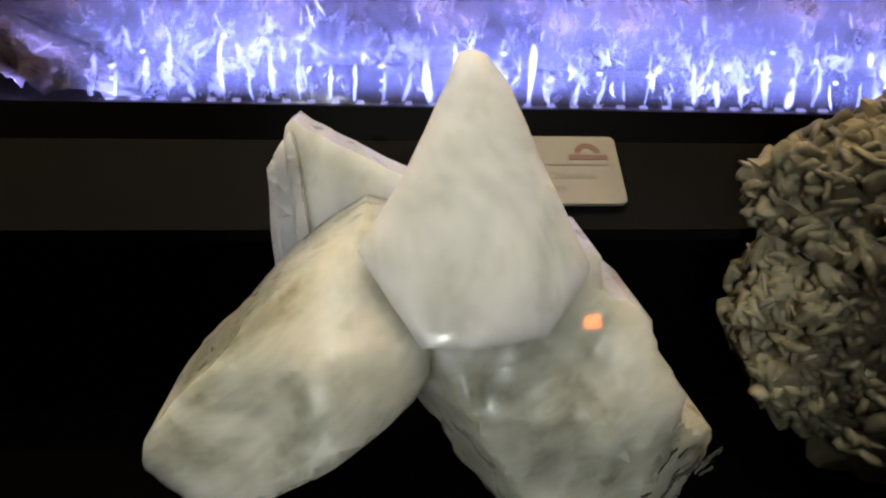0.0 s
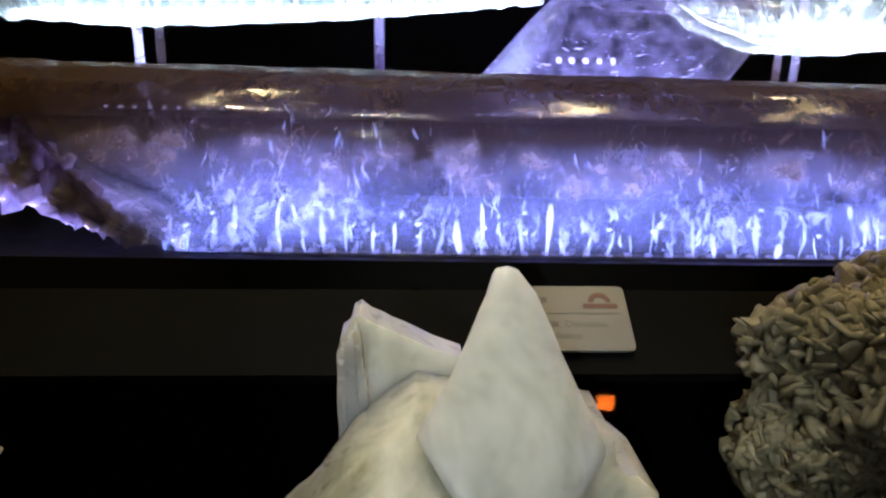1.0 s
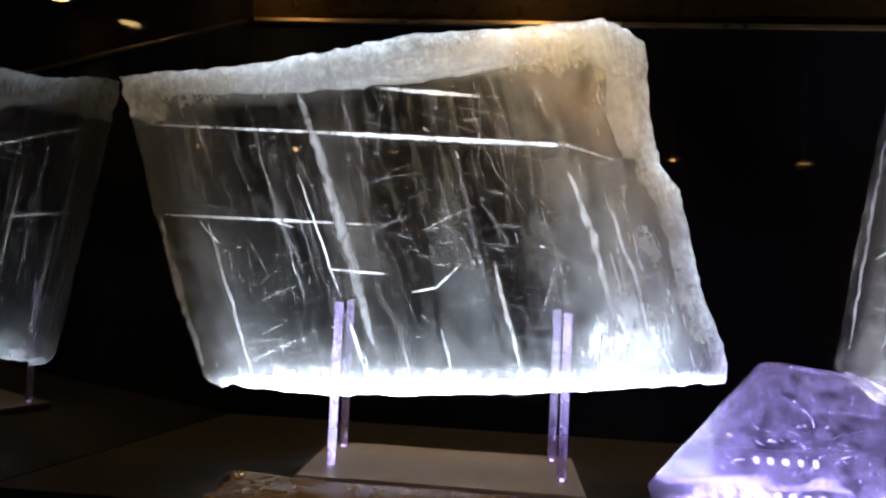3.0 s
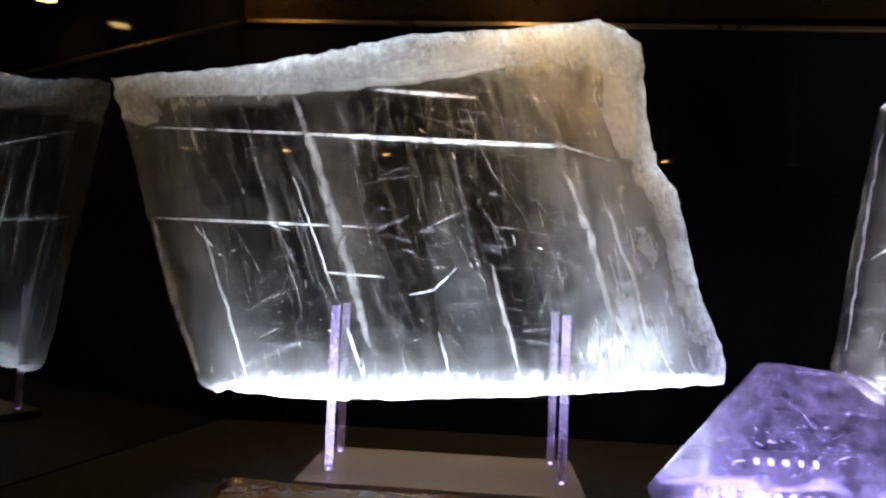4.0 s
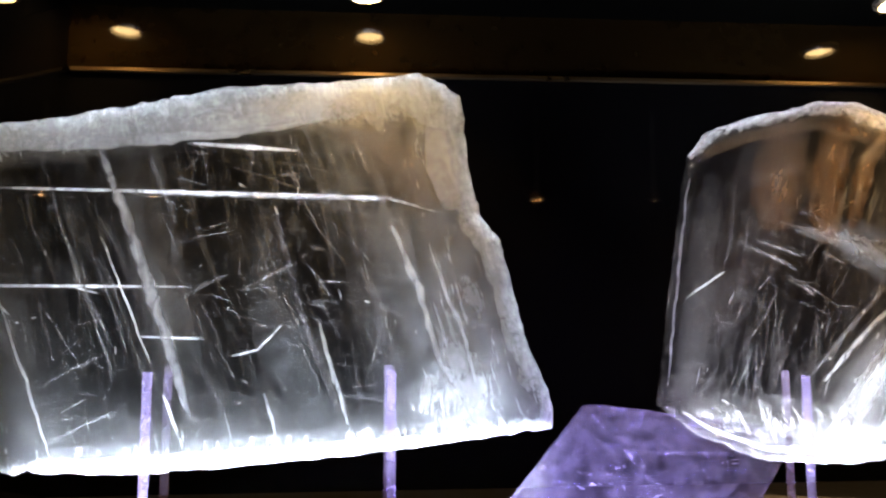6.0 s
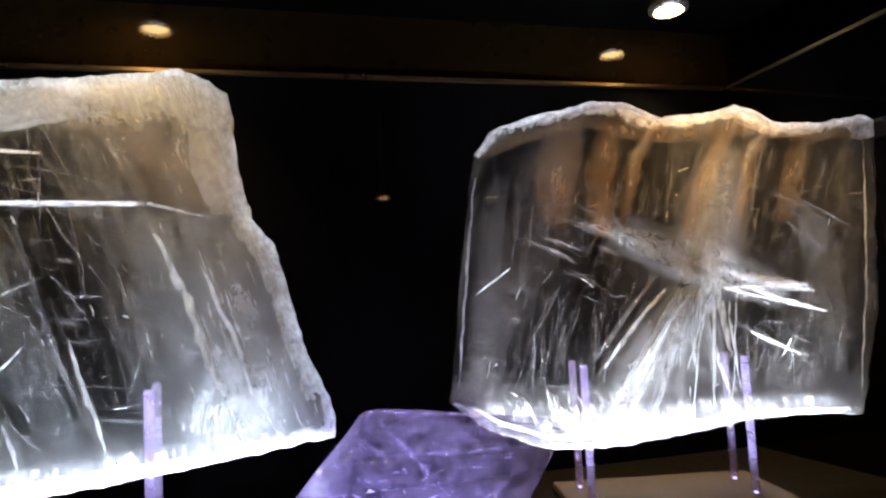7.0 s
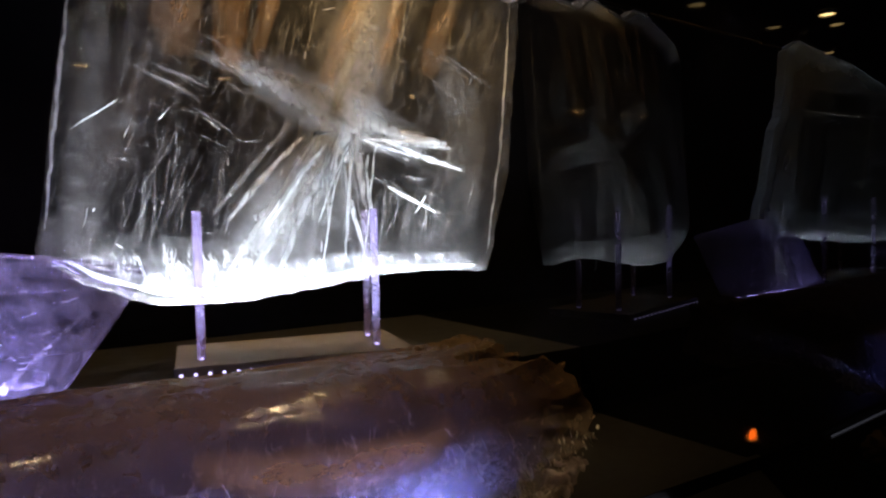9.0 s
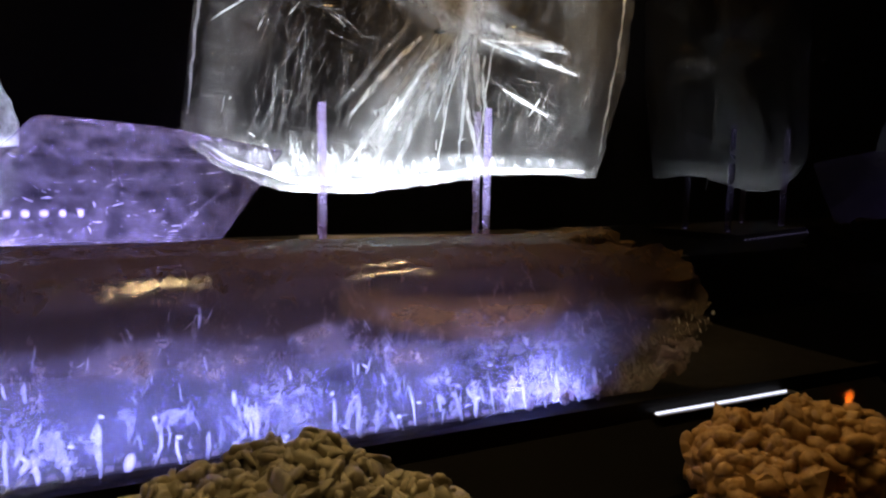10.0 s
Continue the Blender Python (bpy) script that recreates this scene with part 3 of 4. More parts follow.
first = downlight((CASE_LAMPS[0][0], CASE_LAMPS[0][1], CEIL - 0.001), 0.026, M_BULB, "small warm spotlight set in the case ceiling", "spotlights of the case")
# the unseen added front lamp gets a fitting as well
for lx, ly, w, tone in CASE_LAMPS[1:]:
    copy_thing(first, pose(lx, ly, CEIL - 0.001))
ROOM_LAMPS = (-1.46, -1.03, -0.61, 0.53, 1.03, 1.90, 2.93, 3.45)
far = downlight((ROOM_LAMPS[0], 2 * GLASS_Y - 2.70, 2.22), 0.028, M_ROOMBULB, "orange spotlight on the room's ceiling track", "spotlights of the room")
part("stem", rod(bmesh.new(), (0, 0, 0), 0.01, 0.38), M_METAL, far)
for lx in ROOM_LAMPS[1:]:
    copy_thing(far, pose(lx, 2 * GLASS_Y - 2.70, 2.22))
for lx, lz in ((0.95, -0.07), (4.68, 0.045)):
    sl = thing("step_light", (lx, -2.645, lz), "square orange step light on the dark wall", "lamp", "step lights")
    part("housing", boxed(-0.055, 0.055, -0.004, 0.012, -0.05, 0.05, bevel=0.003), M_METAL, sl)
    part("lens", boxed(-0.042, 0.042, 0.010, 0.020, -0.036, 0.036, bevel=0.004), M_AMBER, sl, "glowing orange lens")


# ---- light strips ----
def strip(name, x0, x1, pitch, mat, label, m, long=0.0048, wide=0.0048):
    s = tagged(new(name), label, "light strip")
    s.matrix_world = m
    part("tape", boxed(x0, x1, -0.004, 0.004, 0.0, 0.0012), M_TAPE, s)
    bm = boxed(-long / 2, long / 2, -wide / 2, wide / 2, 0.0012, 0.0032)
    led = part("led", bm, mat, s)
    n = int((x1 - x0) / pitch)
    led.location.x = x0 + pitch / 2
    for k in range(1, n):
        o = new("led", led.data)
        o.parent, o.location.x = s, x0 + pitch * (k + 0.5)
    return s


TIP = pose(0, 0, 1.37) @ pose(0, 0, 0, 0, 0.4, 0) @ pose(0, 0, -1.37)
for name in ("shelf_lower", "shelf_lip"):
    bpy.data.objects[name].matrix_world = TIP
beam_lamp.matrix_world = TIP @ beam_lamp.matrix_world
end_fill.matrix_world = TIP @ end_fill.matrix_world
strip("light_strip", -0.20, 0.60, 0.0167, M_LED_BLUE, "blue-white strip of small lights under the beam", TIP @ pose(0, 0.466, 1.3683))
strip("light_strip", 0.69, 0.868, 0.0167, M_LED_WHITE, "bright white strip of lights along the shelf edge", TIP @ pose(0, 0.4230, 1.3610), 0.0164, 0.0016)
strip("light_strip", 0.06, 0.36, 0.0167, M_LED_VIOLET, "violet-white strip of small lights under the block", pose(0, 0.775, 1.4505))

# ---- the long crystal beam ----
BEAM_SECTION = [(0.440, 1.3720), (0.446, 1.395), (0.455, 1.42), (0.466, 1.448), (0.480, 1.474), (0.500, 1.493), (0.530, 1.502), (0.585, 1.505), (0.640, 1.502), (0.668, 1.49), (0.672, 1.44), (0.665, 1.40), (0.655, 1.3735), (0.60, 1.3728), (0.53, 1.3728)]


def curve_of(points, f):
    for (a, x), (b, y) in zip(points, points[1:]):
        if f <= b:
            return x + (y - x) * (f - a) / (b - a)
    return points[-1][1]


BEAM_LEFT = [(0.0, -0.205), (0.08, -0.25), (0.18, -0.30), (0.26, -0.335), (0.35, -0.385), (0.44, -0.42), (0.6, -0.438), (0.8, -0.44), (0.92, -0.425), (1.0, -0.39)]
BEAM_RIGHT = [(0.0, 0.59), (0.04, 0.635), (0.06, 0.69), (0.1, 0.73), (0.21, 0.762), (0.41, 0.79), (0.72, 0.805), (0.9, 0.79), (1.0, 0.75)]


def beam_front(z):
    """The place of the beam's front face at a height."""
    return curve_of([(1.372, 0.440), (1.395, 0.446), (1.42, 0.455), (1.448, 0.466), (1.474, 0.480), (1.493, 0.500), (1.502, 0.530)], z)


def broken_depth(x, z):
    """How far the broken lower part of the beam's end stands back behind its polished front."""
    line = -0.215 - (z - 1.372) * 0.92
    return 0.030 * max(0.0, min(1.0, (line - x) / 0.012)) * max(0.0, min(1.0, (1.463 - z) / 0.012))


def make_beam():
    beam = thing("crystal_beam", None, "long smoky brown crystal beam lying on the light strip", "crystal")
    sec = resample(BEAM_SECTION, 0.005)
    bm = bmesh.new()
    loops = []
    n_s = 150
    for s in range(n_s + 1):
        u = s / n_s
        loop = []
        for y, z in sec:
            f = (z - 1.375) / 0.13
            xl, xr = curve_of(BEAM_LEFT, f), curve_of(BEAM_RIGHT, f)
            depth = (y - 0.57) / 0.1
            xl += 0.03 * depth * depth * 0.3
            xr -= 0.03 * depth * depth * 0.3
            x = xl + (xr - xl) * u
            end = max(0.0, (1 - 12 * u) * (0.35 if f > 0.6 else 1.0), 1 - 12 * (1 - u))
            k = 0.0016 + 0.016 * end
            x += wobble((x, y, z), 35, 0.02 * end, 2.0)
            yy = y + wobble((x * 0.3, y, z), 26, k, 4.0)
            if y < 0.5:
                back = broken_depth(x, z)
                yy += back + wobble((x, y, z), 90, 0.25 * back, 6.0)
            zz = z + wobble((x * 0.3, y, z), 26, k, 7.0) * (0.3 if f < 0.05 else 1.0)
            loop.append(bm.verts.new((x, yy, max(zz, 1.3722))))
        loops.append(loop)
    n = len(sec)
    for a, b in zip(loops, loops[1:]):
        for k in range(n):
            bm.faces.new((a[k], a[(k + 1) % n], b[(k + 1) % n], b[k]))
    for loop in (loops[0], loops[-1]):
        cur = loop
        for r in (0.66, 0.33):
            c = sum((v.co for v in loop), Vector()) / n
            nxt = []
            for v in loop:
                q = c.lerp(v.co, r)
                q.x += wobble(q, 60, 0.02, 3.0)
                nxt.append(bm.verts.new(q))
            for k in range(n):
                bm.faces.new((cur[k], cur[(k + 1) % n], nxt[(k + 1) % n], nxt[k]))
            cur = nxt
        c = bm.verts.new(sum((v.co for v in cur), Vector()) / n)
        for k in range(n):
            bm.faces.new((c, cur[k], cur[(k + 1) % n]))
    part("body", bm, M_BEAM, beam, smooth=True)
    beam.matrix_world = TIP
    at = lambda x, z, d: (x, beam_front(z) + 0.006 + d, z)
    rng = random.Random(5)
    # pale sheets at the LED pitch imitate streaks of light above each LED
    x = -0.195
    while x < 0.655:
        h, k = rng.uniform(0.010, 0.040), rng.uniform(-0.003, 0.003)
        part("fracture", ribbon([(x, 1.374), (x + k, 1.374 + h * 0.5), (x + 1.6 * k, 1.374 + h)], at, rng.uniform(-0.003, 0.002), rng.uniform(0.0025, 0.007), rng.choice((-1, 1)) * rng.uniform(5, 30), x), M_STREAK if rng.random() < 0.2 else M_VEIL, beam)
        # pale dots of the same imitated LED light
        for z in (1.378 + h * 0.45, 1.376 + h):
            if rng.random() < 0.35:
                part("inclusion", ribbon([(x - 0.0022, z), (x, z + rng.uniform(-0.001, 0.001)), (x + rng.uniform(0.0015, 0.003), z + rng.uniform(-0.001, 0.002))], at, -0.003, rng.uniform(0.0025, 0.004), 10, x), M_STREAK, beam)
        x += 0.0167 + rng.uniform(-0.002, 0.002)
    for k in range(300):
        x, z = rng.uniform(-0.26, 0.76), 1.378 + 0.085 * rng.random() ** 1.8
        h = rng.uniform(0.003, 0.016)
        f = (z - 1.375) / 0.13
        if x < -0.21 - (z - 1.372) * 0.92 or x > curve_of(BEAM_RIGHT, f) - 0.03:
            continue
        part("inclusion", ribbon([(x, z), (x + rng.uniform(-0.006, 0.006), z + h)], at, rng.uniform(0.003, 0.018), rng.uniform(0.001, 0.005), rng.uniform(-70, 70), k), M_VEIL if k % 3 else M_VEIL_FAINT, beam)
    for k in range(60):
        x, z = rng.uniform(-0.22, 0.70), rng.uniform(1.395, 1.475)
        pts = [(x, z)]
        for step in range(rng.choice((2, 3, 4))):
            pts.append((pts[-1][0] + rng.uniform(-0.006, 0.006), pts[-1][1] + rng.uniform(0.003, 0.008)))
        part("fracture", ribbon(pts, at, rng.uniform(-0.004, 0.004), rng.uniform(0.001, 0.0028), rng.uniform(-40, 40), k), M_VEIL if k % 2 else M_VEIL_FAINT, beam)
    # glints along the broken lower border of the far end, put in as pale sheets
    for k in range(70):
        f = 0.02 + 0.40 * rng.random() ** 1.4
        x, z = curve_of(BEAM_RIGHT, f) - abs(rng.gauss(0.012, 0.018)), 1.376 + 0.13 * f + abs(rng.gauss(0.0, 0.006))
        h = rng.uniform(0.002, 0.007)
        part("inclusion", ribbon([(x, z), (x + rng.uniform(-0.002, 0.003), z + h)], at, rng.uniform(-0.009, -0.006), rng.uniform(0.0015, 0.004), rng.uniform(-40, 40), k), M_STREAK if k % 2 else M_VEIL, beam)
    # cloudy tan patches along the border of the smoky part
    for k in range(30):
        x, z, h = -0.29 + 0.85 * rng.random() ** 1.5, rng.uniform(1.425, 1.452), rng.uniform(0.02, 0.05)
        part("cloud", ribbon([(x, z), (x + h * 0.5, z + rng.uniform(-0.006, 0.006)), (x + h, z + rng.uniform(-0.01, 0.01))], at, -0.0085, rng.uniform(0.016, 0.032), rng.uniform(-3, 3), k), M_BEAMCLOUD, beam)
    # golden sheet on the front face, coloured as the lamp reflects there
    part("cloud", ribbon([(0.42, 1.472), (0.47, 1.459), (0.54, 1.451), (0.60, 1.455), (0.635, 1.468)], at, -0.0090, 0.038, 2, 5), M_GOLD, beam, "golden brown crack with lamp reflection in its colour")
    # broken crystal lumps at both ends
    lumps = []
    for k in range(7):
        lump = bmesh.new()
        bmesh.ops.create_icosphere(lump, subdivisions=1, radius=1.0)
        for v in lump.verts:
            v.co *= rng.uniform(0.55, 1.25)
        lumps.append(lump)
    meshes = []
    for k in range(210):
        if k < 150:
            z = rng.uniform(1.383, 1.452)
            f = (z - 1.375) / 0.13
            x0, x1 = curve_of(BEAM_LEFT, f) + 0.012, -0.222 - (z - 1.372) * 0.92
            if x1 < x0:
                continue
            x = rng.uniform(x0, x1)
            y = beam_front(z) + broken_depth(x, z) + rng.uniform(-0.003, 0.003)
            size = rng.uniform(0.004, 0.013)
        else:
            f = rng.uniform(0.02, 0.36) ** 1.2
            z, x = 1.379 + 0.13 * f, curve_of(BEAM_RIGHT, f) - abs(rng.gauss(0.004, 0.022))
            y, size = beam_front(z) + rng.uniform(-0.003, 0.003), rng.uniform(0.003, 0.007)
        m = pose(x, y, z, rng.uniform(0, 360), rng.uniform(0, 360), rng.uniform(0, 360)) @ Matrix.Diagonal((size * 1.4, size * 0.8, size * 0.8, 1.0))
        if len(meshes) < len(lumps):
            o = part("broken_crystal", lumps[len(meshes)], M_BROKEN, beam)
            meshes.append(o.data)
        else:
            o = new("broken_crystal", meshes[k % len(meshes)])
            o.parent = beam
        o.matrix_local = m
    return beam


make_beam()


# ---- the plates on their stands ----
def at_one(x, z, d):
    return (x, 0.857 + 0.07 * (x + 0.26) + d, z)


def at_two(x, z, d):
    return (x + 0.006, 0.885 - 0.225 * (x - 0.64) + d, z)


SLAB_ONE = [(-0.665, 1.962), (-0.635, 1.88), (-0.606, 1.78), (-0.59, 1.747), (-0.557, 1.652), (-0.527, 1.566), (-0.504, 1.55), (-0.486, 1.557), (-0.457, 1.552), (-0.362, 1.549), (-0.216, 1.556), (-0.078, 1.566), (0.157, 1.590), (0.158, 1.628), (0.122, 1.712), (0.09, 1.841), (0.064, 1.874), (0.047, 1.941), (0.038, 2.036), (0.015, 2.051), (-0.019, 2.067), (-0.128, 2.05), (-0.278, 2.035), (-0.389, 2.006), (-0.508, 1.982)]
SLAB_TWO = [(0.414, 2.01), (0.389, 1.973), (0.375, 1.881), (0.356, 1.752), (0.336, 1.607), (0.389, 1.566), (0.466, 1.537), (0.57, 1.534), (0.645, 1.545), (0.749, 1.56), (0.81, 1.565), (0.922, 1.560), (0.959, 1.709), (0.984, 2.0), (0.964, 2.008), (0.9, 1.999), (0.835, 2.003), (0.801, 2.025), (0.775, 2.033), (0.729, 2.021), (0.658, 2.02), (0.617, 2.043), (0.566, 2.049), (0.514, 2.037), (0.464, 2.028)]
# fractures: points, width, strong or faint
CRACKS_ONE = [
    ([(-0.634, 1.9), (-0.30, 1.899), (-0.056, 1.897)], 0.006, 1), ([(-0.392, 1.899), (-0.056, 1.897), (0.015, 1.878)], 0.012, 1),
    ([(-0.604, 1.778), (-0.309, 1.777)], 0.006, 1), ([(-0.369, 1.714), (-0.288, 1.711)], 0.006, 1), ([(-0.32, 1.966), (-0.176, 1.96)], 0.009, 1),
    ([(-0.542, 1.778), (-0.499, 1.662), (-0.461, 1.554)], 0.009, 1), ([(-0.432, 1.97), (-0.399, 1.888), (-0.34, 1.726), (-0.302, 1.602)], 0.018, 1),
    ([(-0.419, 1.842), (-0.382, 1.754), (-0.353, 1.677)], 0.007, 1), ([(-0.34, 1.645), (-0.312, 1.573)], 0.012, 1),
    ([(-0.498, 1.937), (-0.463, 1.833), (-0.4, 1.665)], 0.008, 0), ([(-0.576, 1.927), (-0.542, 1.845)], 0.010, 0), ([(-0.368, 1.946), (-0.331, 1.86)], 0.008, 0),
    ([(-0.209, 1.887), (-0.171, 1.739), (-0.131, 1.63)], 0.010, 0), ([(-0.149, 1.736), (-0.128, 1.66), (-0.104, 1.587)], 0.009, 1),
    ([(-0.056, 1.87), (-0.016, 1.774), (0.019, 1.657)], 0.014, 1), ([(0.001, 1.819), (0.04, 1.724), (0.068, 1.622)], 0.011, 1),
    ([(-0.057, 1.758), (-0.087, 1.646)], 0.006, 0), ([(-0.108, 1.99), (-0.085, 1.93)], 0.008, 0),
    ([(-0.258, 1.688), (-0.225, 1.696), (-0.193, 1.731)], 0.004, 1), ([(-0.216, 1.642), (-0.199, 1.584)], 0.006, 1)]
CRACKS_TWO = [
    ([(0.7, 1.787), (0.64, 1.67), (0.579, 1.54)], 0.020, 1), ([(0.685, 1.771), (0.538, 1.544)], 0.010, 1), ([(0.648, 1.782), (0.538, 1.649)], 0.012, 0),
    ([(0.729, 1.777), (0.711, 1.572)], 0.007, 1), ([(0.763, 1.766), (0.737, 1.574)], 0.007, 1), ([(0.743, 1.784), (0.824, 1.753), (0.882, 1.745)], 0.016, 1),
    ([(0.732, 1.759), (0.818, 1.732)], 0.010, 1), ([(0.536, 1.865), (0.618, 1.835), (0.692, 1.796)], 0.026, 0), ([(0.708, 1.80), (0.75, 1.959), (0.792, 2.021)], 0.022, 0),
    ([(0.613, 1.878), (0.628, 1.964), (0.666, 2.011)], 0.018, 0), ([(0.782, 1.914), (0.8, 1.966), (0.835, 2.001)], 0.014, 0), ([(0.861, 1.888), (0.94, 1.838)], 0.007, 0),
    ([(0.778, 1.688), (0.854, 1.648)], 0.008, 1), ([(0.461, 1.712), (0.451, 1.616)], 0.008, 0), ([(0.377, 1.762), (0.434, 1.804)], 0.005, 1),
    ([(0.70, 1.80), (0.72, 1.76), (0.70, 1.73)], 0.03, 1), ([(0.665, 1.74), (0.60, 1.62)], 0.008, 1)]


def within(points, x, z, margin=0.012):
    """True where (x, z) lies inside the outline and some way from it."""
    hit = False
    for (x1, z1), (x2, z2) in zip(points, points[1:] + points[:1]):
        if (z1 > z) != (z2 > z) and x < x1 + (x2 - x1) * (z - z1) / (z2 - z1):
            hit = not hit
        k = max(0.0, min(1.0, ((x - x1) * (x2 - x1) + (z - z1) * (z2 - z1)) / ((x2 - x1) ** 2 + (z2 - z1) ** 2)))
        if math.hypot(x - x1 - k * (x2 - x1), z - z1 - k * (z2 - z1)) < margin:
            return False
    return hit


def rim_one(x, z):
    if z > 1.902 + 0.13 * (x + 0.665):
        return 0.046 + 0.04 * max(0.0, x + 0.665)
    if x > 0.158 - (z - 1.628) * 0.3 - 0.07:
        return 0.032 if z > 1.64 else 0.016
    return 0.0


def rim_two(x, z):
    return 0.017 if z > 1.975 else 0.0


def make_slab(outline, at, thick, mat, rind, cracks, label, seed, rims, slant, clouds, feet, fans=(), hatches=(), rim_width=None):
    slab = thing("crystal_slab", None, label, "crystal", "large crystal plates")
    cx, cz = sum(p[0] for p in outline) / len(outline), sum(p[1] for p in outline) / len(outline)
    full = [(cx + (x - cx) * 1.008, cz + (z - cz) * 1.008) for x, z in outline]
    part("body", plate(full, at, thick, 0.008, 0.003, 0.0012, 0.007, seed, None, rim_width), mat, slab, smooth=True)
    rng = random.Random(seed)
    for k, (pts, w, strong) in enumerate(cracks):
        part("fracture", ribbon(pts, at, rng.uniform(0.3, 0.7) * thick, w, rng.choice((-1, 1)) * rng.uniform(15, 40), k + seed), M_VEIL if strong else M_VEIL_FAINT, slab)
    # cloudy rind; the narrowest sheets are white to imitate the glowing edges
    for pts, w in rims:
        part("rind", ribbon(pts, at, thick * 0.35, w, 12, seed), M_VEIL if w < 0.02 else M_RIND_TAN if w > 0.1 else rind, slab)
    for fx, fz, count, low, high in fans:
        for k in range(count):
            a = radians(low + (high - low) * (k + rng.uniform(0.1, 0.9)) / count)
            h = rng.uniform(0.07, 0.25 if 3.3 < a < 5 else 0.18)
            g = rng.uniform(0.0, 0.07)
            ox, oz = fx + rng.gauss(0, 0.014), fz + rng.gauss(0, 0.012)
            part("fracture", ribbon([(ox + g * math.cos(a), oz + g * math.sin(a)), (ox + h * 0.5 * math.cos(a), oz + h * 0.5 * math.sin(a)), (ox + h * math.cos(a + 0.06), oz + h * math.sin(a + 0.06))],
                                    at, rng.uniform(0.25, 0.75) * thick, rng.uniform(0.003, 0.016), rng.uniform(-40, 40), k), M_VEIL if k % 2 == 1 and (a > 3.3 or a < 0.2) else M_VEIL_FAINT, slab)
    for hx, hz, count, way, wide, high in hatches:
        for k in range(count):
            a = radians(rng.gauss(way, 6))
            ox, oz, h = hx + rng.uniform(-wide, wide), hz + rng.uniform(-high, high), rng.uniform(0.02, 0.09) * (1 if wide > 0.03 else 0.35)
            oz += math.tan(radians(way)) * (ox - hx) if abs(way) < 60 and wide > 0.03 else 0.0
            if not (within(outline, ox, oz) and within(outline, ox + h * math.cos(a), oz + h * math.sin(a))):
                continue
            part("fracture", ribbon([(ox, oz), (ox + h * 0.5 * math.cos(a), oz + h * 0.5 * math.sin(a)), (ox + h * math.cos(a - 0.05), oz + h * math.sin(a - 0.05))],
                                    at, rng.uniform(0.25, 0.75) * thick, rng.uniform(0.001, 0.006), rng.uniform(-40, 40), k), M_VEIL_FAINT if k % 5 == 1 else M_VEIL_THIN, slab)
    for pts, w in clouds:
        part("cloud", ribbon(pts, at, thick * 0.5, w, 20, seed), M_CLOUD if w == 0.11 else M_FROST if w >= 0.12 else M_HAZE, slab)
    # pale sheets that put the glow from below into the foot
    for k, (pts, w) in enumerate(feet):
        part("cloudy_foot", ribbon(pts, at, thick * (0.3 + 0.3 * k), w, 25, seed + k), M_FLAME if k else M_FOOTGLOW, slab)
    xs, zs = [p[0] for p in outline], [p[1] for p in outline]
    for k in range(430):
        u, v = rng.random(), rng.random() ** 1.3
        x = min(xs) + 0.09 + (max(xs) - min(xs) - 0.18) * u
        z = min(zs) + 0.03 + (max(zs) - min(zs) - 0.14) * v
        x += slant * (z - 1.8)
        a = radians(rng.gauss(90 + math.degrees(math.atan(-slant)), 9) if k % 3 else rng.gauss(-5, 25))
        h = (0.008 + 0.14 * rng.random() ** 2) * (1.0 if k % 3 else 0.3)
        if not (within(outline, x, z) and within(outline, x + h * math.cos(a), z + h * math.sin(a))):
            continue
        part("inclusion", ribbon([(x, z), (x + 0.5 * h * math.cos(a), z + 0.5 * h * math.sin(a)), (x + h * math.cos(a + 0.05), z + h * math.sin(a + 0.05))], at,
                                 rng.uniform(0.2, 0.8) * thick, rng.uniform(0.0008, 0.004), rng.uniform(-45, 45), k), M_VEIL if k % 13 == 1 and h < 0.045 else M_VEIL_FAINT if k % 2 == 1 else M_VEIL_THIN, slab)
    return slab


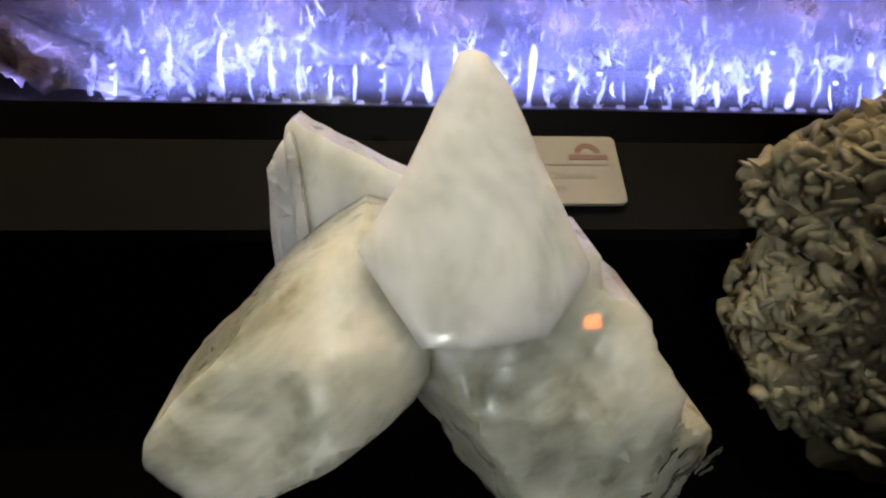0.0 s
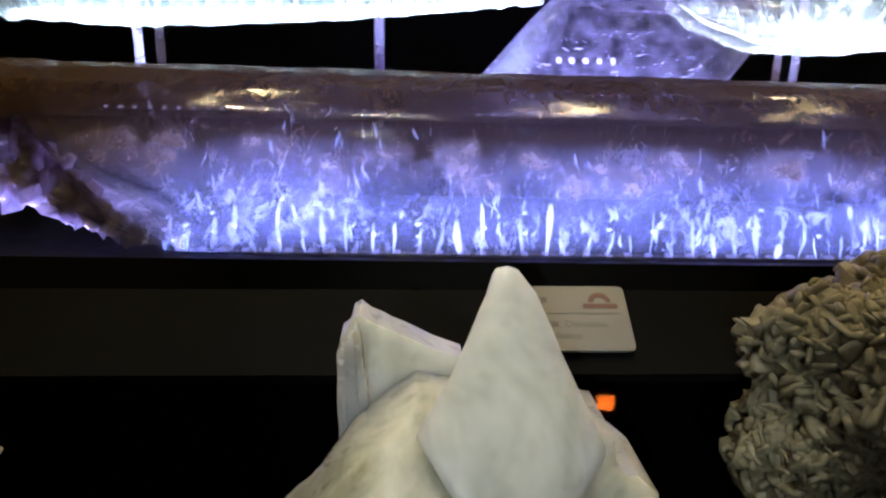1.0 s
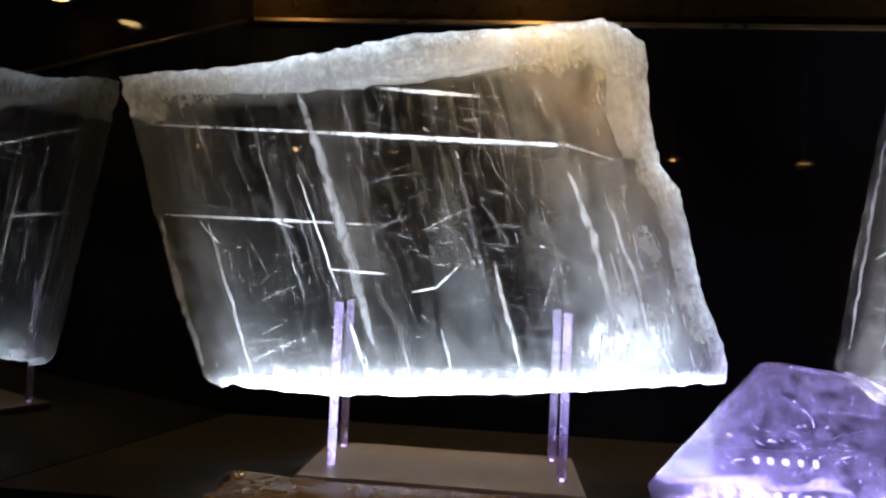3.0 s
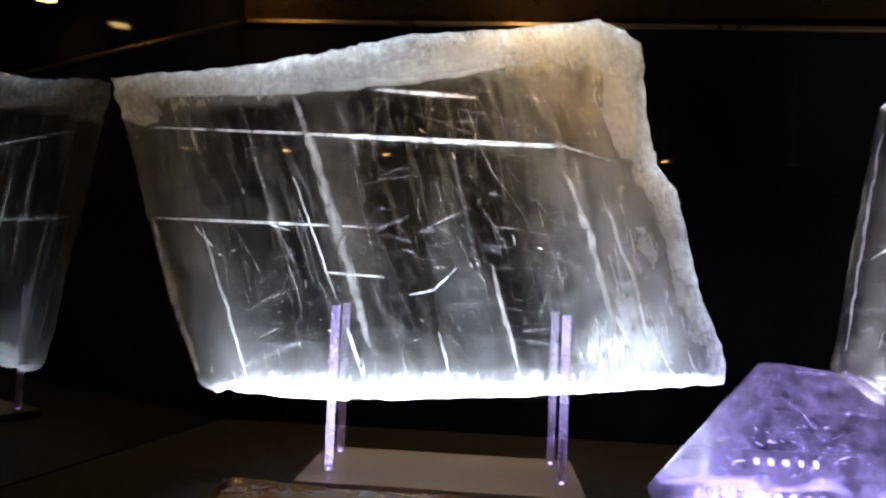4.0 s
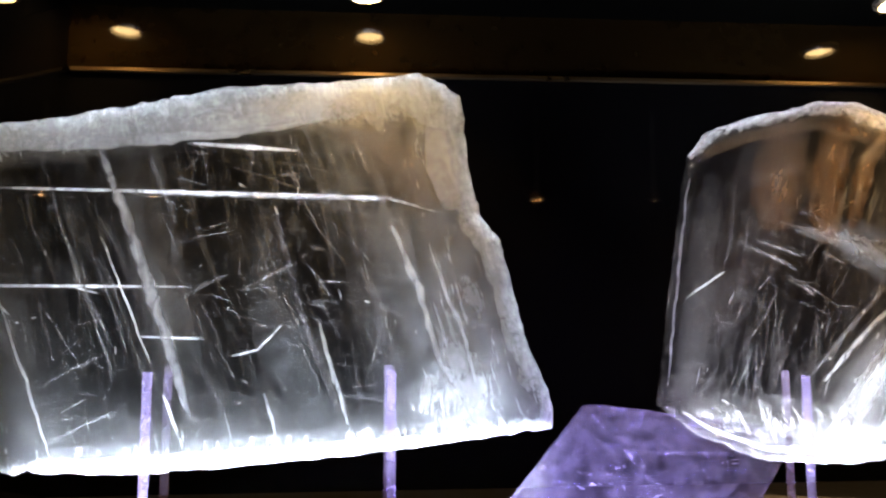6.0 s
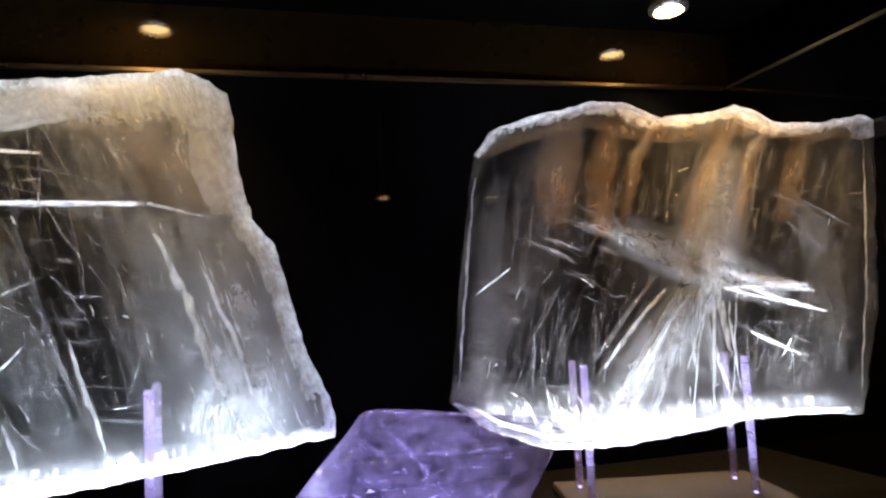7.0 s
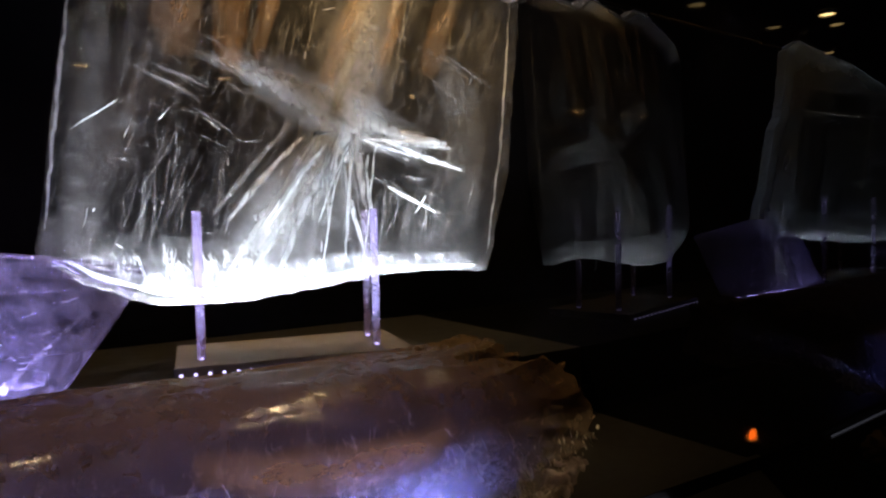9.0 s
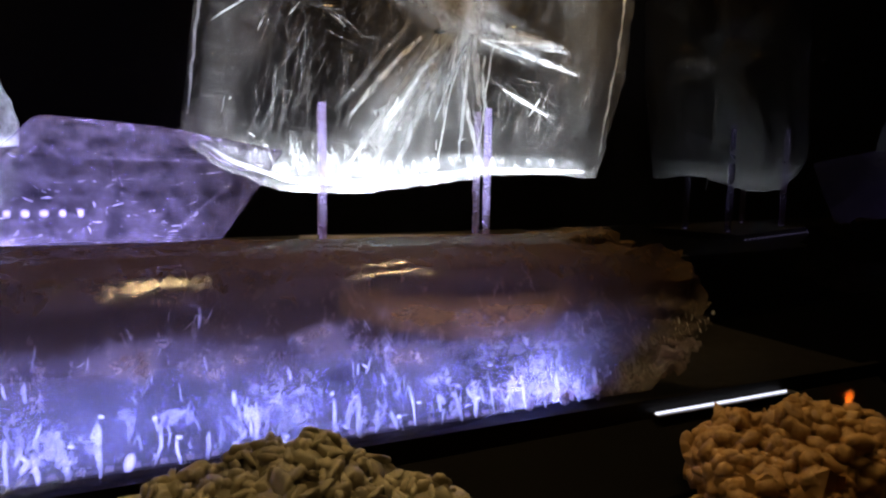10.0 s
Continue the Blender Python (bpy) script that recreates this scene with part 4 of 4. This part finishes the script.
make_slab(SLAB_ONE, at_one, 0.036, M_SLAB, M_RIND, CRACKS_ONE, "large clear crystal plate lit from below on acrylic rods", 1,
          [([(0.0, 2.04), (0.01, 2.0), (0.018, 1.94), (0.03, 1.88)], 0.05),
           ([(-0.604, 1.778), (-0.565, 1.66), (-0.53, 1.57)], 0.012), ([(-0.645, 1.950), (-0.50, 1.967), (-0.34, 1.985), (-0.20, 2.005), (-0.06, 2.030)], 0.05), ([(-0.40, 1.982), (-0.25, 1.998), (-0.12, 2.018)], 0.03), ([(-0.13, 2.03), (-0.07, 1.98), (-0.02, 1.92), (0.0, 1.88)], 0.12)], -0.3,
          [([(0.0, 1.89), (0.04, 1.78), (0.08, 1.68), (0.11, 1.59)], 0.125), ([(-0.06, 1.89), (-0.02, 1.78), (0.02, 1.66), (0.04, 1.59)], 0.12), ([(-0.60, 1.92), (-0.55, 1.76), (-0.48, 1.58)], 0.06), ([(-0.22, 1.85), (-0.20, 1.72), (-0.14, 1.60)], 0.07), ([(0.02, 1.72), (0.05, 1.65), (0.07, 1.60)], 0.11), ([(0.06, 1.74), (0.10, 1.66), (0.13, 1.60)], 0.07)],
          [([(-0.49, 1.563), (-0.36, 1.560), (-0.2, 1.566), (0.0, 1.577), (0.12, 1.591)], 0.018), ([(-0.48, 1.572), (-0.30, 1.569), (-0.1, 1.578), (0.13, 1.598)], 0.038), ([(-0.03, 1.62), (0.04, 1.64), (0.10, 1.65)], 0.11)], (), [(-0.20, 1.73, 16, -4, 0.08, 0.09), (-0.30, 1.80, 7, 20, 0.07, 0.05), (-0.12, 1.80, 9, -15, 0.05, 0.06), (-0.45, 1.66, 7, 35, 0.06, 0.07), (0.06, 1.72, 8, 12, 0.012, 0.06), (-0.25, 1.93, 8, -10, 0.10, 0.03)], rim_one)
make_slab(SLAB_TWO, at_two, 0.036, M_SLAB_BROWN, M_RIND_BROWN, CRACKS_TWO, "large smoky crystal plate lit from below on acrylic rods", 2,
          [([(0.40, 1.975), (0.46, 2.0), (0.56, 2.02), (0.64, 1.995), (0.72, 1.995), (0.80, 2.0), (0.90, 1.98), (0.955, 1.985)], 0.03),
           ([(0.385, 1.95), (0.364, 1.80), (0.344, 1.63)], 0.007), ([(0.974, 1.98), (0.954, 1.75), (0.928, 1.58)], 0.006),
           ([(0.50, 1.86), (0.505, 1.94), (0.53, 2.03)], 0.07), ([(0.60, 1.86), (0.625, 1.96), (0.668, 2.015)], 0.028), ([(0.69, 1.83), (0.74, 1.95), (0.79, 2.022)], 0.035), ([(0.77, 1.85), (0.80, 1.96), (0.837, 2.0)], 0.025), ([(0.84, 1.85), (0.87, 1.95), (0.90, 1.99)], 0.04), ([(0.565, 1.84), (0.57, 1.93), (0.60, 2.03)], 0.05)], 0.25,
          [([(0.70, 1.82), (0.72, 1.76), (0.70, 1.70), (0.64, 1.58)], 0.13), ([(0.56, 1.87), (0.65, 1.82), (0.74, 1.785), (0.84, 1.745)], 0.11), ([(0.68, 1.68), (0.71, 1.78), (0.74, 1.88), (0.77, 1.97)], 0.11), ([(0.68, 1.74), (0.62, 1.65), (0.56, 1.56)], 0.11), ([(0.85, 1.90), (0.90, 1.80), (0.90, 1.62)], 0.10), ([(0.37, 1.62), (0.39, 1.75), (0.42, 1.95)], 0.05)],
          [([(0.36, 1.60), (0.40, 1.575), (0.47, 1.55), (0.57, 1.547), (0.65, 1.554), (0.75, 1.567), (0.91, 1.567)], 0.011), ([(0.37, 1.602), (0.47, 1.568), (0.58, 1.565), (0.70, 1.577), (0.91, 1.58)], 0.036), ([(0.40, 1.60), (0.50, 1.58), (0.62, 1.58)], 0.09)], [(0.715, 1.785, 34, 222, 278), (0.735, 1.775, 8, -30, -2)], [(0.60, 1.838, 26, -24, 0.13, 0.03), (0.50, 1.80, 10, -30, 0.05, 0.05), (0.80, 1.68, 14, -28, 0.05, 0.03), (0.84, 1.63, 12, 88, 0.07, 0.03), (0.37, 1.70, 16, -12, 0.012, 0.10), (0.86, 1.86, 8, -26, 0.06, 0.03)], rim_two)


def make_stand(rods, corner_m, half_x, half_y, top, label):
    stand = tagged(new("acrylic_stand"), label, "stand", "stands of the plates")
    stand.matrix_world = corner_m
    part("base_plate", boxed(-half_x, half_x, -half_y, half_y, 0.0, 0.012, bevel=0.0015), M_BASE, stand)
    inv = corner_m.inverted()
    for x, y in rods:
        q = inv @ Vector((x, y, 1.4635))
        bm = rod(bmesh.new(), (q.x, q.y, 0.0122), 0.0056, top - 1.463, 20)
        part("rod", bm, M_ROD, stand, smooth=False)
    for x, y in rods:
        q = inv @ Vector((x, y, 1.4635))
        led = part("led", boxed(-0.0024, 0.0024, -0.0024, 0.0024, 0.0, 0.0016), M_LED_VIOLET, stand)
        led.location = (q.x, q.y, 0.0124)
    led = part("led", boxed(-0.0018, 0.0018, -0.0012, 0.0012, -0.0013, 0.0013), M_LED_VIOLET, stand)
    led.location = (-half_x + 0.0167 * 0.5, -half_y - 0.0016, 0.0030)
    for k in range(1, int(2 * half_x / 0.0167)):
        o = new("led", led.data)
        o.parent, o.location = stand, (-half_x + 0.0167 * (k + 0.5), -half_y - 0.0016, 0.0030)
    return stand


make_stand([(-0.347, 0.836), (-0.052, 0.836), (-0.352, 0.925), (-0.058, 0.925)], pose(-0.203, 0.865, 1.451), 0.175, 0.085, 1.672, "clear acrylic stand with four rods on the brown shelf")
make_stand([(0.517, 0.893), (0.745, 0.842), (0.535, 0.972), (0.768, 0.918)], pose(0.645, 0.905, 1.451, 0, 0, -12.0), 0.155, 0.085, 1.655, "clear acrylic stand with four rods beside the long beam")

# ---- the slanting block between the stands ----
BLOCK = [(0.055, 1.456), (0.078, 1.482), (0.098, 1.512), (0.171, 1.612), (0.271, 1.618), (0.43, 1.590), (0.435, 1.58), (0.394, 1.54), (0.33, 1.456)]
block = thing("crystal_block", None, "slanting clear crystal block glowing violet on the shelf", "crystal")


def faceted(corners, cuts, wear, seed):
    """A solid on its corners, its faces cut fine and worn, its edges left sharp."""
    bm = bmesh.new()
    for q in corners:
        bm.verts.new(q)
    bmesh.ops.convex_hull(bm, input=bm.verts)
    bmesh.ops.dissolve_limit(bm, angle_limit=radians(1.5), verts=bm.verts, edges=bm.edges)
    bmesh.ops.bevel(bm, geom=list(bm.edges), offset=0.003, segments=2, affect="EDGES")
    bmesh.ops.triangulate(bm, faces=bm.faces)
    bmesh.ops.subdivide_edges(bm, edges=bm.edges, cuts=cuts, use_grid_fill=True)
    bm.normal_update()
    for v in bm.verts:
        v.co += v.normal * wobble(v.co, 45, wear, seed)
    return bm


# front face, ridge, sloping top, a broken facet at one end and a thin one at the other
bm = faceted([(0.070, 0.772, 1.453), (0.052, 0.800, 1.453), (0.060, 0.880, 1.453), (0.312, 0.772, 1.453), (0.348, 0.792, 1.453), (0.350, 0.880, 1.453),
              (0.074, 0.805, 1.502), (0.172, 0.788, 1.577), (0.186, 0.836, 1.621), (0.205, 0.890, 1.622), (0.405, 0.788, 1.574), (0.449, 0.808, 1.588), (0.300, 0.838, 1.614), (0.455, 0.880, 1.590)], 5, 0.0022, 3.0)
part("body", bm, M_BLOCK, block, smooth=False)
rng = random.Random(9)
at_block = lambda x, z, d: (x, 0.777 + d + 0.13 * (z - 1.453), z)
# rows of white dots drawn for the LEDs' refracted images
for row_z, x0, x1 in ((1.478, 0.145, 0.315), (1.517, 0.155, 0.24)):
    n = int((x1 - x0) / 0.0167)
    for k in range(n):
        x = x0 + (k + 0.5) * 0.0167
        part("inclusion", ribbon([(x - 0.004, row_z), (x, row_z + 0.0005), (x + 0.004, row_z)], at_block, 0.002, 0.010, 10, k), M_STREAK, block)
for k in range(150):
    x, z = rng.uniform(0.13, 0.37), 1.462 + 0.10 * rng.random() ** 1.2
    h = rng.uniform(0.003, 0.014)
    a = rng.uniform(0, math.pi)
    if within(BLOCK, x, z):
        part("inclusion", ribbon([(x, z), (x + h * math.cos(a), z + 0.5 * h * math.sin(a))], at_block, rng.uniform(0.004, 0.06), rng.uniform(0.0008, 0.0024), rng.uniform(-60, 60), k), M_STREAK if k % 9 == 1 else M_VEIL if k % 2 else M_VEIL_FAINT, block)
part("cloud", ribbon([(0.085, 1.468), (0.12, 1.478), (0.16, 1.476), (0.20, 1.468)], at_block, 0.012, 0.05, 15, 2), M_CLOUD, block)
part("cloud", ribbon([(0.10, 1.48), (0.13, 1.53), (0.165, 1.59)], at_block, 0.004, 0.05, 15, 4), M_HAZE, block)
part("cloud", ribbon([(0.28, 1.555), (0.34, 1.552), (0.40, 1.56)], at_block, 0.02, 0.035, 15, 6), M_FROST, block)
part("fracture", ribbon([(0.29, 1.462), (0.33, 1.50), (0.385, 1.55)], at_block, 0.02, 0.008, 30, 1), M_VEIL_FAINT, block)
for pts, w in (([(0.176, 1.606), (0.21, 1.578), (0.32, 1.574), (0.42, 1.572)], 0.006), ([(0.16, 1.598), (0.26, 1.604), (0.40, 1.586)], 0.02), ([(0.29, 1.606), (0.36, 1.598), (0.41, 1.588)], 0.006)):
    part("facet_edge", ribbon(pts, at_block, 0.003, w, 15, 3), M_VEIL_FAINT if w < 0.01 else M_HAZE, block)

# ---- the crystal cluster ----
cluster = thing("crystal_cluster", None, "milky white cluster of pointed crystals on a black plinth", "crystal")


def shard(points, depth_of, thick, seed, rough=0.0008, ragged=0.0008, taper=0.0):
    return plate(points, lambda x, z, d: (x + (0.03 - x) * d * taper, depth_of(x, z) + d, z - d * 0.05 * taper), thick, 0.003, ragged, rough, 0.0012, seed, 0.0035)


def front_depth(x, z):
    return 0.186 + (z - 1.335) * 0.69 + abs(x - 0.03) * 0.12


def left_arm(x, z):
    ridge = 1.3165 + x * 0.5
    return 0.168 + max(0.0, x + 0.03) ** 2 * 16 + max(0.0, z - ridge) * 0.45 + max(0.0, z - 1.335) * 1.2 + max(0.0, ridge - z) * 1.5 - 0.25 * min(0.0, x + 0.06) + wobble((x * 0.5, 0, z * 1.6), 60, 0.0012, 5.0)


def right_arm(x, z):
    edge = 0.012 + (1.335 - z) * 0.55
    return 0.188 + max(0.0, z - 1.31) * 0.6 + max(0.0, edge - x) * 1.6 + max(0.0, x - 0.09) * 0.6 + wobble((x, 0, z), 45, 0.003, 8.0)


part("crystal", shard([(0.028, 1.4275), (0.033, 1.426), (0.041, 1.417), (0.052, 1.392), (0.068, 1.360), (0.0665, 1.356), (0.051, 1.3405), (0.028, 1.338), (0.008, 1.3375), (-0.003, 1.35), (-0.014, 1.364), (0.003, 1.388), (0.018, 1.416), (0.023, 1.4265)], front_depth, 0.030, 1.0, 0.0003, 0.0003, 9.0), M_MILK, cluster, smooth=True)
part("crystal", shard([(-0.040, 1.397), (-0.044, 1.394), (-0.046, 1.386), (-0.050, 1.382), (-0.052, 1.335), (-0.03, 1.31), (0.01, 1.31), (0.012, 1.368), (-0.004, 1.376), (-0.02, 1.386)], lambda x, z: 0.262 + (x + 0.04) * 0.25 - max(0.0, -0.036 - x) * -0.8, 0.022, 2.0), M_MILK, cluster, smooth=True)
part("crystal", shard([(-0.041, 1.350), (-0.056, 1.336), (-0.075, 1.318), (-0.0845, 1.305), (-0.086, 1.299), (-0.084, 1.296), (-0.066, 1.2895), (-0.045, 1.286), (-0.028, 1.283), (-0.008, 1.284), (0.006, 1.288), (0.012, 1.338), (0.006, 1.36), (-0.012, 1.366)], left_arm, 0.045, 3.0), M_MILK_DULL, cluster, smooth=True)
part("crystal", shard([(0.002, 1.338), (0.05, 1.345), (0.066, 1.361), (0.073, 1.359), (0.074, 1.352), (0.080, 1.347), (0.089, 1.339), (0.093, 1.328), (0.103, 1.313), (0.104, 1.303), (0.110, 1.295), (0.119, 1.291), (0.125, 1.285), (0.126, 1.274), (0.118, 1.266), (0.105, 1.252), (0.07, 1.246), (0.037, 1.248), (0.020, 1.274), (0.006, 1.287), (0.002, 1.310)], right_arm, 0.045, 4.0, 0.0022, 0.0035), M_MILK_DULL, cluster, smooth=True)
for pts, y in (([(-0.0505, 1.3800), (-0.0485, 1.3830), (-0.0462, 1.3810), (-0.0440, 1.335), (-0.0505, 1.332)], 0.257), ([(-0.0465, 1.3870), (-0.0445, 1.3900), (-0.0425, 1.3880), (-0.0395, 1.338), (-0.0460, 1.334)], 0.2535), ([(-0.0430, 1.3915), (-0.0412, 1.3940), (-0.0390, 1.3890), (-0.0345, 1.342), (-0.0425, 1.338)], 0.2555)):
    part("crystal_ridge", shard(pts, lambda x, z, f=y: f, 0.012, y * 40, 0.0004, 0.0004), M_MILK, cluster, smooth=True)
rng = random.Random(17)
for depth, x0, x1, z0, z1, way, count in ((right_arm, 0.085, 0.124, 1.262, 1.286, 20, 26),):
    for k in range(count):
        x, z = rng.uniform(x0, x1), rng.uniform(z0, z1)
        a, h = radians(rng.gauss(way, 12)), rng.uniform(0.003, 0.012)
        part("flake", ribbon([(x, z), (x + h * 0.5 * math.cos(a), z + h * 0.5 * math.sin(a)), (x + h * math.cos(a), z + h * math.sin(a))],
                             lambda u, v, d, f=depth: (u, f(u, v) - 0.0012 + d, v), 0.0, rng.uniform(0.0006, 0.0018), rng.uniform(5, 40), k), M_FACET if count == 26 and k % 3 else M_MILK if k % 3 else M_MILK_DULL, cluster)
plinth = tagged(link("display_plinth", boxed(-0.075, 0.115, 0.20, 0.33, 1.166, 1.256, bevel=0.004), M_BLACK), "black felt plinth on the floor of the case", "plinth")


# ---- rough specimens ----
def bladed_rock(name, centre, radii, base, mat, label, seed, count, blade, lump, knobs=False, peak=None):
    rock = thing(name, None, label, "rock")

    def full(d):
        p = 2.0 if not peak else 3.2 if d.z > 0 else 2.2
        return d / (abs(d.x) ** p + abs(d.y) ** p + abs(d.z) ** p) ** (1 / p)

    def crest(x, up):
        return peak[2] * math.exp(-((x - peak[0]) / peak[1]) ** 2) * max(0.0, up) if peak else 0.0

    bm = bmesh.new()
    bmesh.ops.create_icosphere(bm, subdivisions=5, radius=1.0)
    c = Vector(centre)
    for v in bm.verts:
        d = full(v.co.copy())
        q = c + Vector((d.x * radii[0], d.y * radii[1], d.z * radii[2]))
        q += d * (wobble(q, 14, lump, seed) + wobble(q, 70, lump * 0.35, seed + 3))
        q.z += crest(q.x, d.z)
        q.z = max(q.z, base)
        v.co = q
    part("body", bm, mat, rock, smooth=True)
    rng = random.Random(seed)
    verts, faces = [], []
    ball = bmesh.new()
    bmesh.ops.create_icosphere(ball, subdivisions=2, radius=1.0)
    ball.verts.index_update()
    ball_v, ball_f = [v.co.copy() for v in ball.verts], [[v.index for v in f.verts] for f in ball.faces]
    ball.free()
    for k in range(count):
        u, w = rng.uniform(-0.55, 1), rng.uniform(0, 2 * math.pi)
        s = math.sqrt(1 - u * u)
        d = full(Vector((s * math.cos(w), s * math.sin(w), u)))
        q = c + Vector((d.x * radii[0], d.y * radii[1], d.z * radii[2]))
        q += d * wobble(q, 14, lump, seed)
        q.z += crest(q.x, d.z)
        if q.z < base + 0.004:
            continue
        L, W, T = blade[0] * rng.uniform(0.5, 1.3), blade[1] * rng.uniform(0.6, 1.3), blade[2] * rng.uniform(0.6, 1.4)
        side = d.orthogonal().normalized()
        side.rotate(Matrix.Rotation(rng.uniform(0, 6.28), 3, d))
        up = (d * rng.uniform(0.4, 1.0) + d.cross(side) * rng.uniform(-0.6, 0.6)).normalized()
        out = side.cross(up).normalized()
        n0 = len(verts)
        for b in ball_v:
            j = 1 + 0.35 * noise.noise(b * 1.7 + Vector((k * 3.1, 0, 0))) + (0.30 * noise.noise(b * 4.0 + Vector((0, k * 2.3, 0))) if knobs else 0.0)
            sq = 1.0 / max(abs(b.x), abs(b.y), abs(b.z)) * (0.25 if knobs else 0.62) + (0.75 if knobs else 0.38)
            verts.append(q + (side * (b.x * L / 2) + up * (b.y * W / 2) + out * (b.z * T / 2)) * j * sq)
        faces += [tuple(n0 + i for i in f) for f in ball_f]
    me = bpy.data.meshes.new("blades")
    me.from_pydata(verts, [], faces)
    me.polygons.foreach_set("use_smooth", [True] * len(faces))
    me.materials.append(mat)
    ob = new("blades", me)
    ob.parent = rock
    tagged(ob, kind="stuff")
    return rock


bladed_rock("bladed_rock", (0.342, 0.328, 1.280), (0.125, 0.074, 0.110), 1.167, M_GEODE, "rough grey rock covered in small bladed crystals", 11, 3600, (0.0145, 0.0105, 0.0042), 0.020, False, (0.366, 0.035, 0.026))
bladed_rock("ochre_rock", (0.75, 0.32, 1.275), (0.11, 0.075, 0.113), 1.167, M_OCHRE, "lumpy ochre rock on the floor of the case", 21, 1500, (0.017, 0.014, 0.011), 0.032, True)
bladed_rock("pale_rock", (-0.33, 0.27, 1.30), (0.085, 0.07, 0.115), 1.167, M_PALE, "pale lumpy rock on the floor of the case", 31, 160, (0.02, 0.014, 0.008), 0.016, True)

# ---- label card ----
card = thing("label_card", None, "white printed label card on the sloping panel", "label")
right, origin = Vector((1, 0, 0)), Vector((0.054, 0.4255, 1.3545))
turn = Matrix((( 1, 0, 0), (0, -SLOPE.y, NORMAL.y), (0, -SLOPE.z, NORMAL.z))).to_4x4()
card.matrix_world = Matrix.Translation(origin + NORMAL * 0.001) @ turn
W, H = 0.088, 0.054
ps = []
for cx, cy, a0 in ((W - 0.004, -0.004, 0), (0.004, -0.004, 90), (0.004, -H + 0.004, 180), (W - 0.004, -H + 0.004, 270)):
    ps += [(cx + 0.004 * math.cos(radians(a0 + k * 30)), cy + 0.004 * math.sin(radians(a0 + k * 30))) for k in range(4)]
part("plate", prism(ps, 0.0, 0.0025), M_CARD, card)


def bar(x0, x1, y, h, mat=M_INK):
    part("print", boxed(x0, x1, y - h, y, 0.0026, 0.0029), mat, card)


def words(body, x, y, size):
    f = bpy.data.curves.new("print", "FONT")
    f.body, f.size, f.extrude = body, size, 0.0001
    f.materials.append(M_INK)
    o = new("print", f)
    o.parent, o.location = card, (x, y, 0.0028)


bar(0.008, 0.082, -0.0235, 0.0006)
bar(0.008, 0.030, -0.010, 0.005)
bar(0.008, 0.036, -0.0305, 0.0045)
bar(0.008, 0.028, -0.0400, 0.0045)
words("Chihuahua,", 0.040, -0.0350, 0.0072)
words("M\u00e9xico", 0.030, -0.0445, 0.0072)
bar(0.056, 0.081, -0.0155, 0.004, M_INKRED)
bm = bmesh.new()
loops = [[bm.verts.new((0.0685 + r * math.cos(math.pi * k / 12), -0.0145 + r * math.sin(math.pi * k / 12), z)) for k in range(13)] for r, z in ((0.0085, 0.0026), (0.0085, 0.0029), (0.0045, 0.0029), (0.0045, 0.0026))]
for a, b in zip(loops, loops[1:]):
    for k in range(12):
        bm.faces.new((a[k], a[k + 1], b[k + 1], b[k]))
part("emblem", bm, M_INKRED, card, "dark red arch emblem")
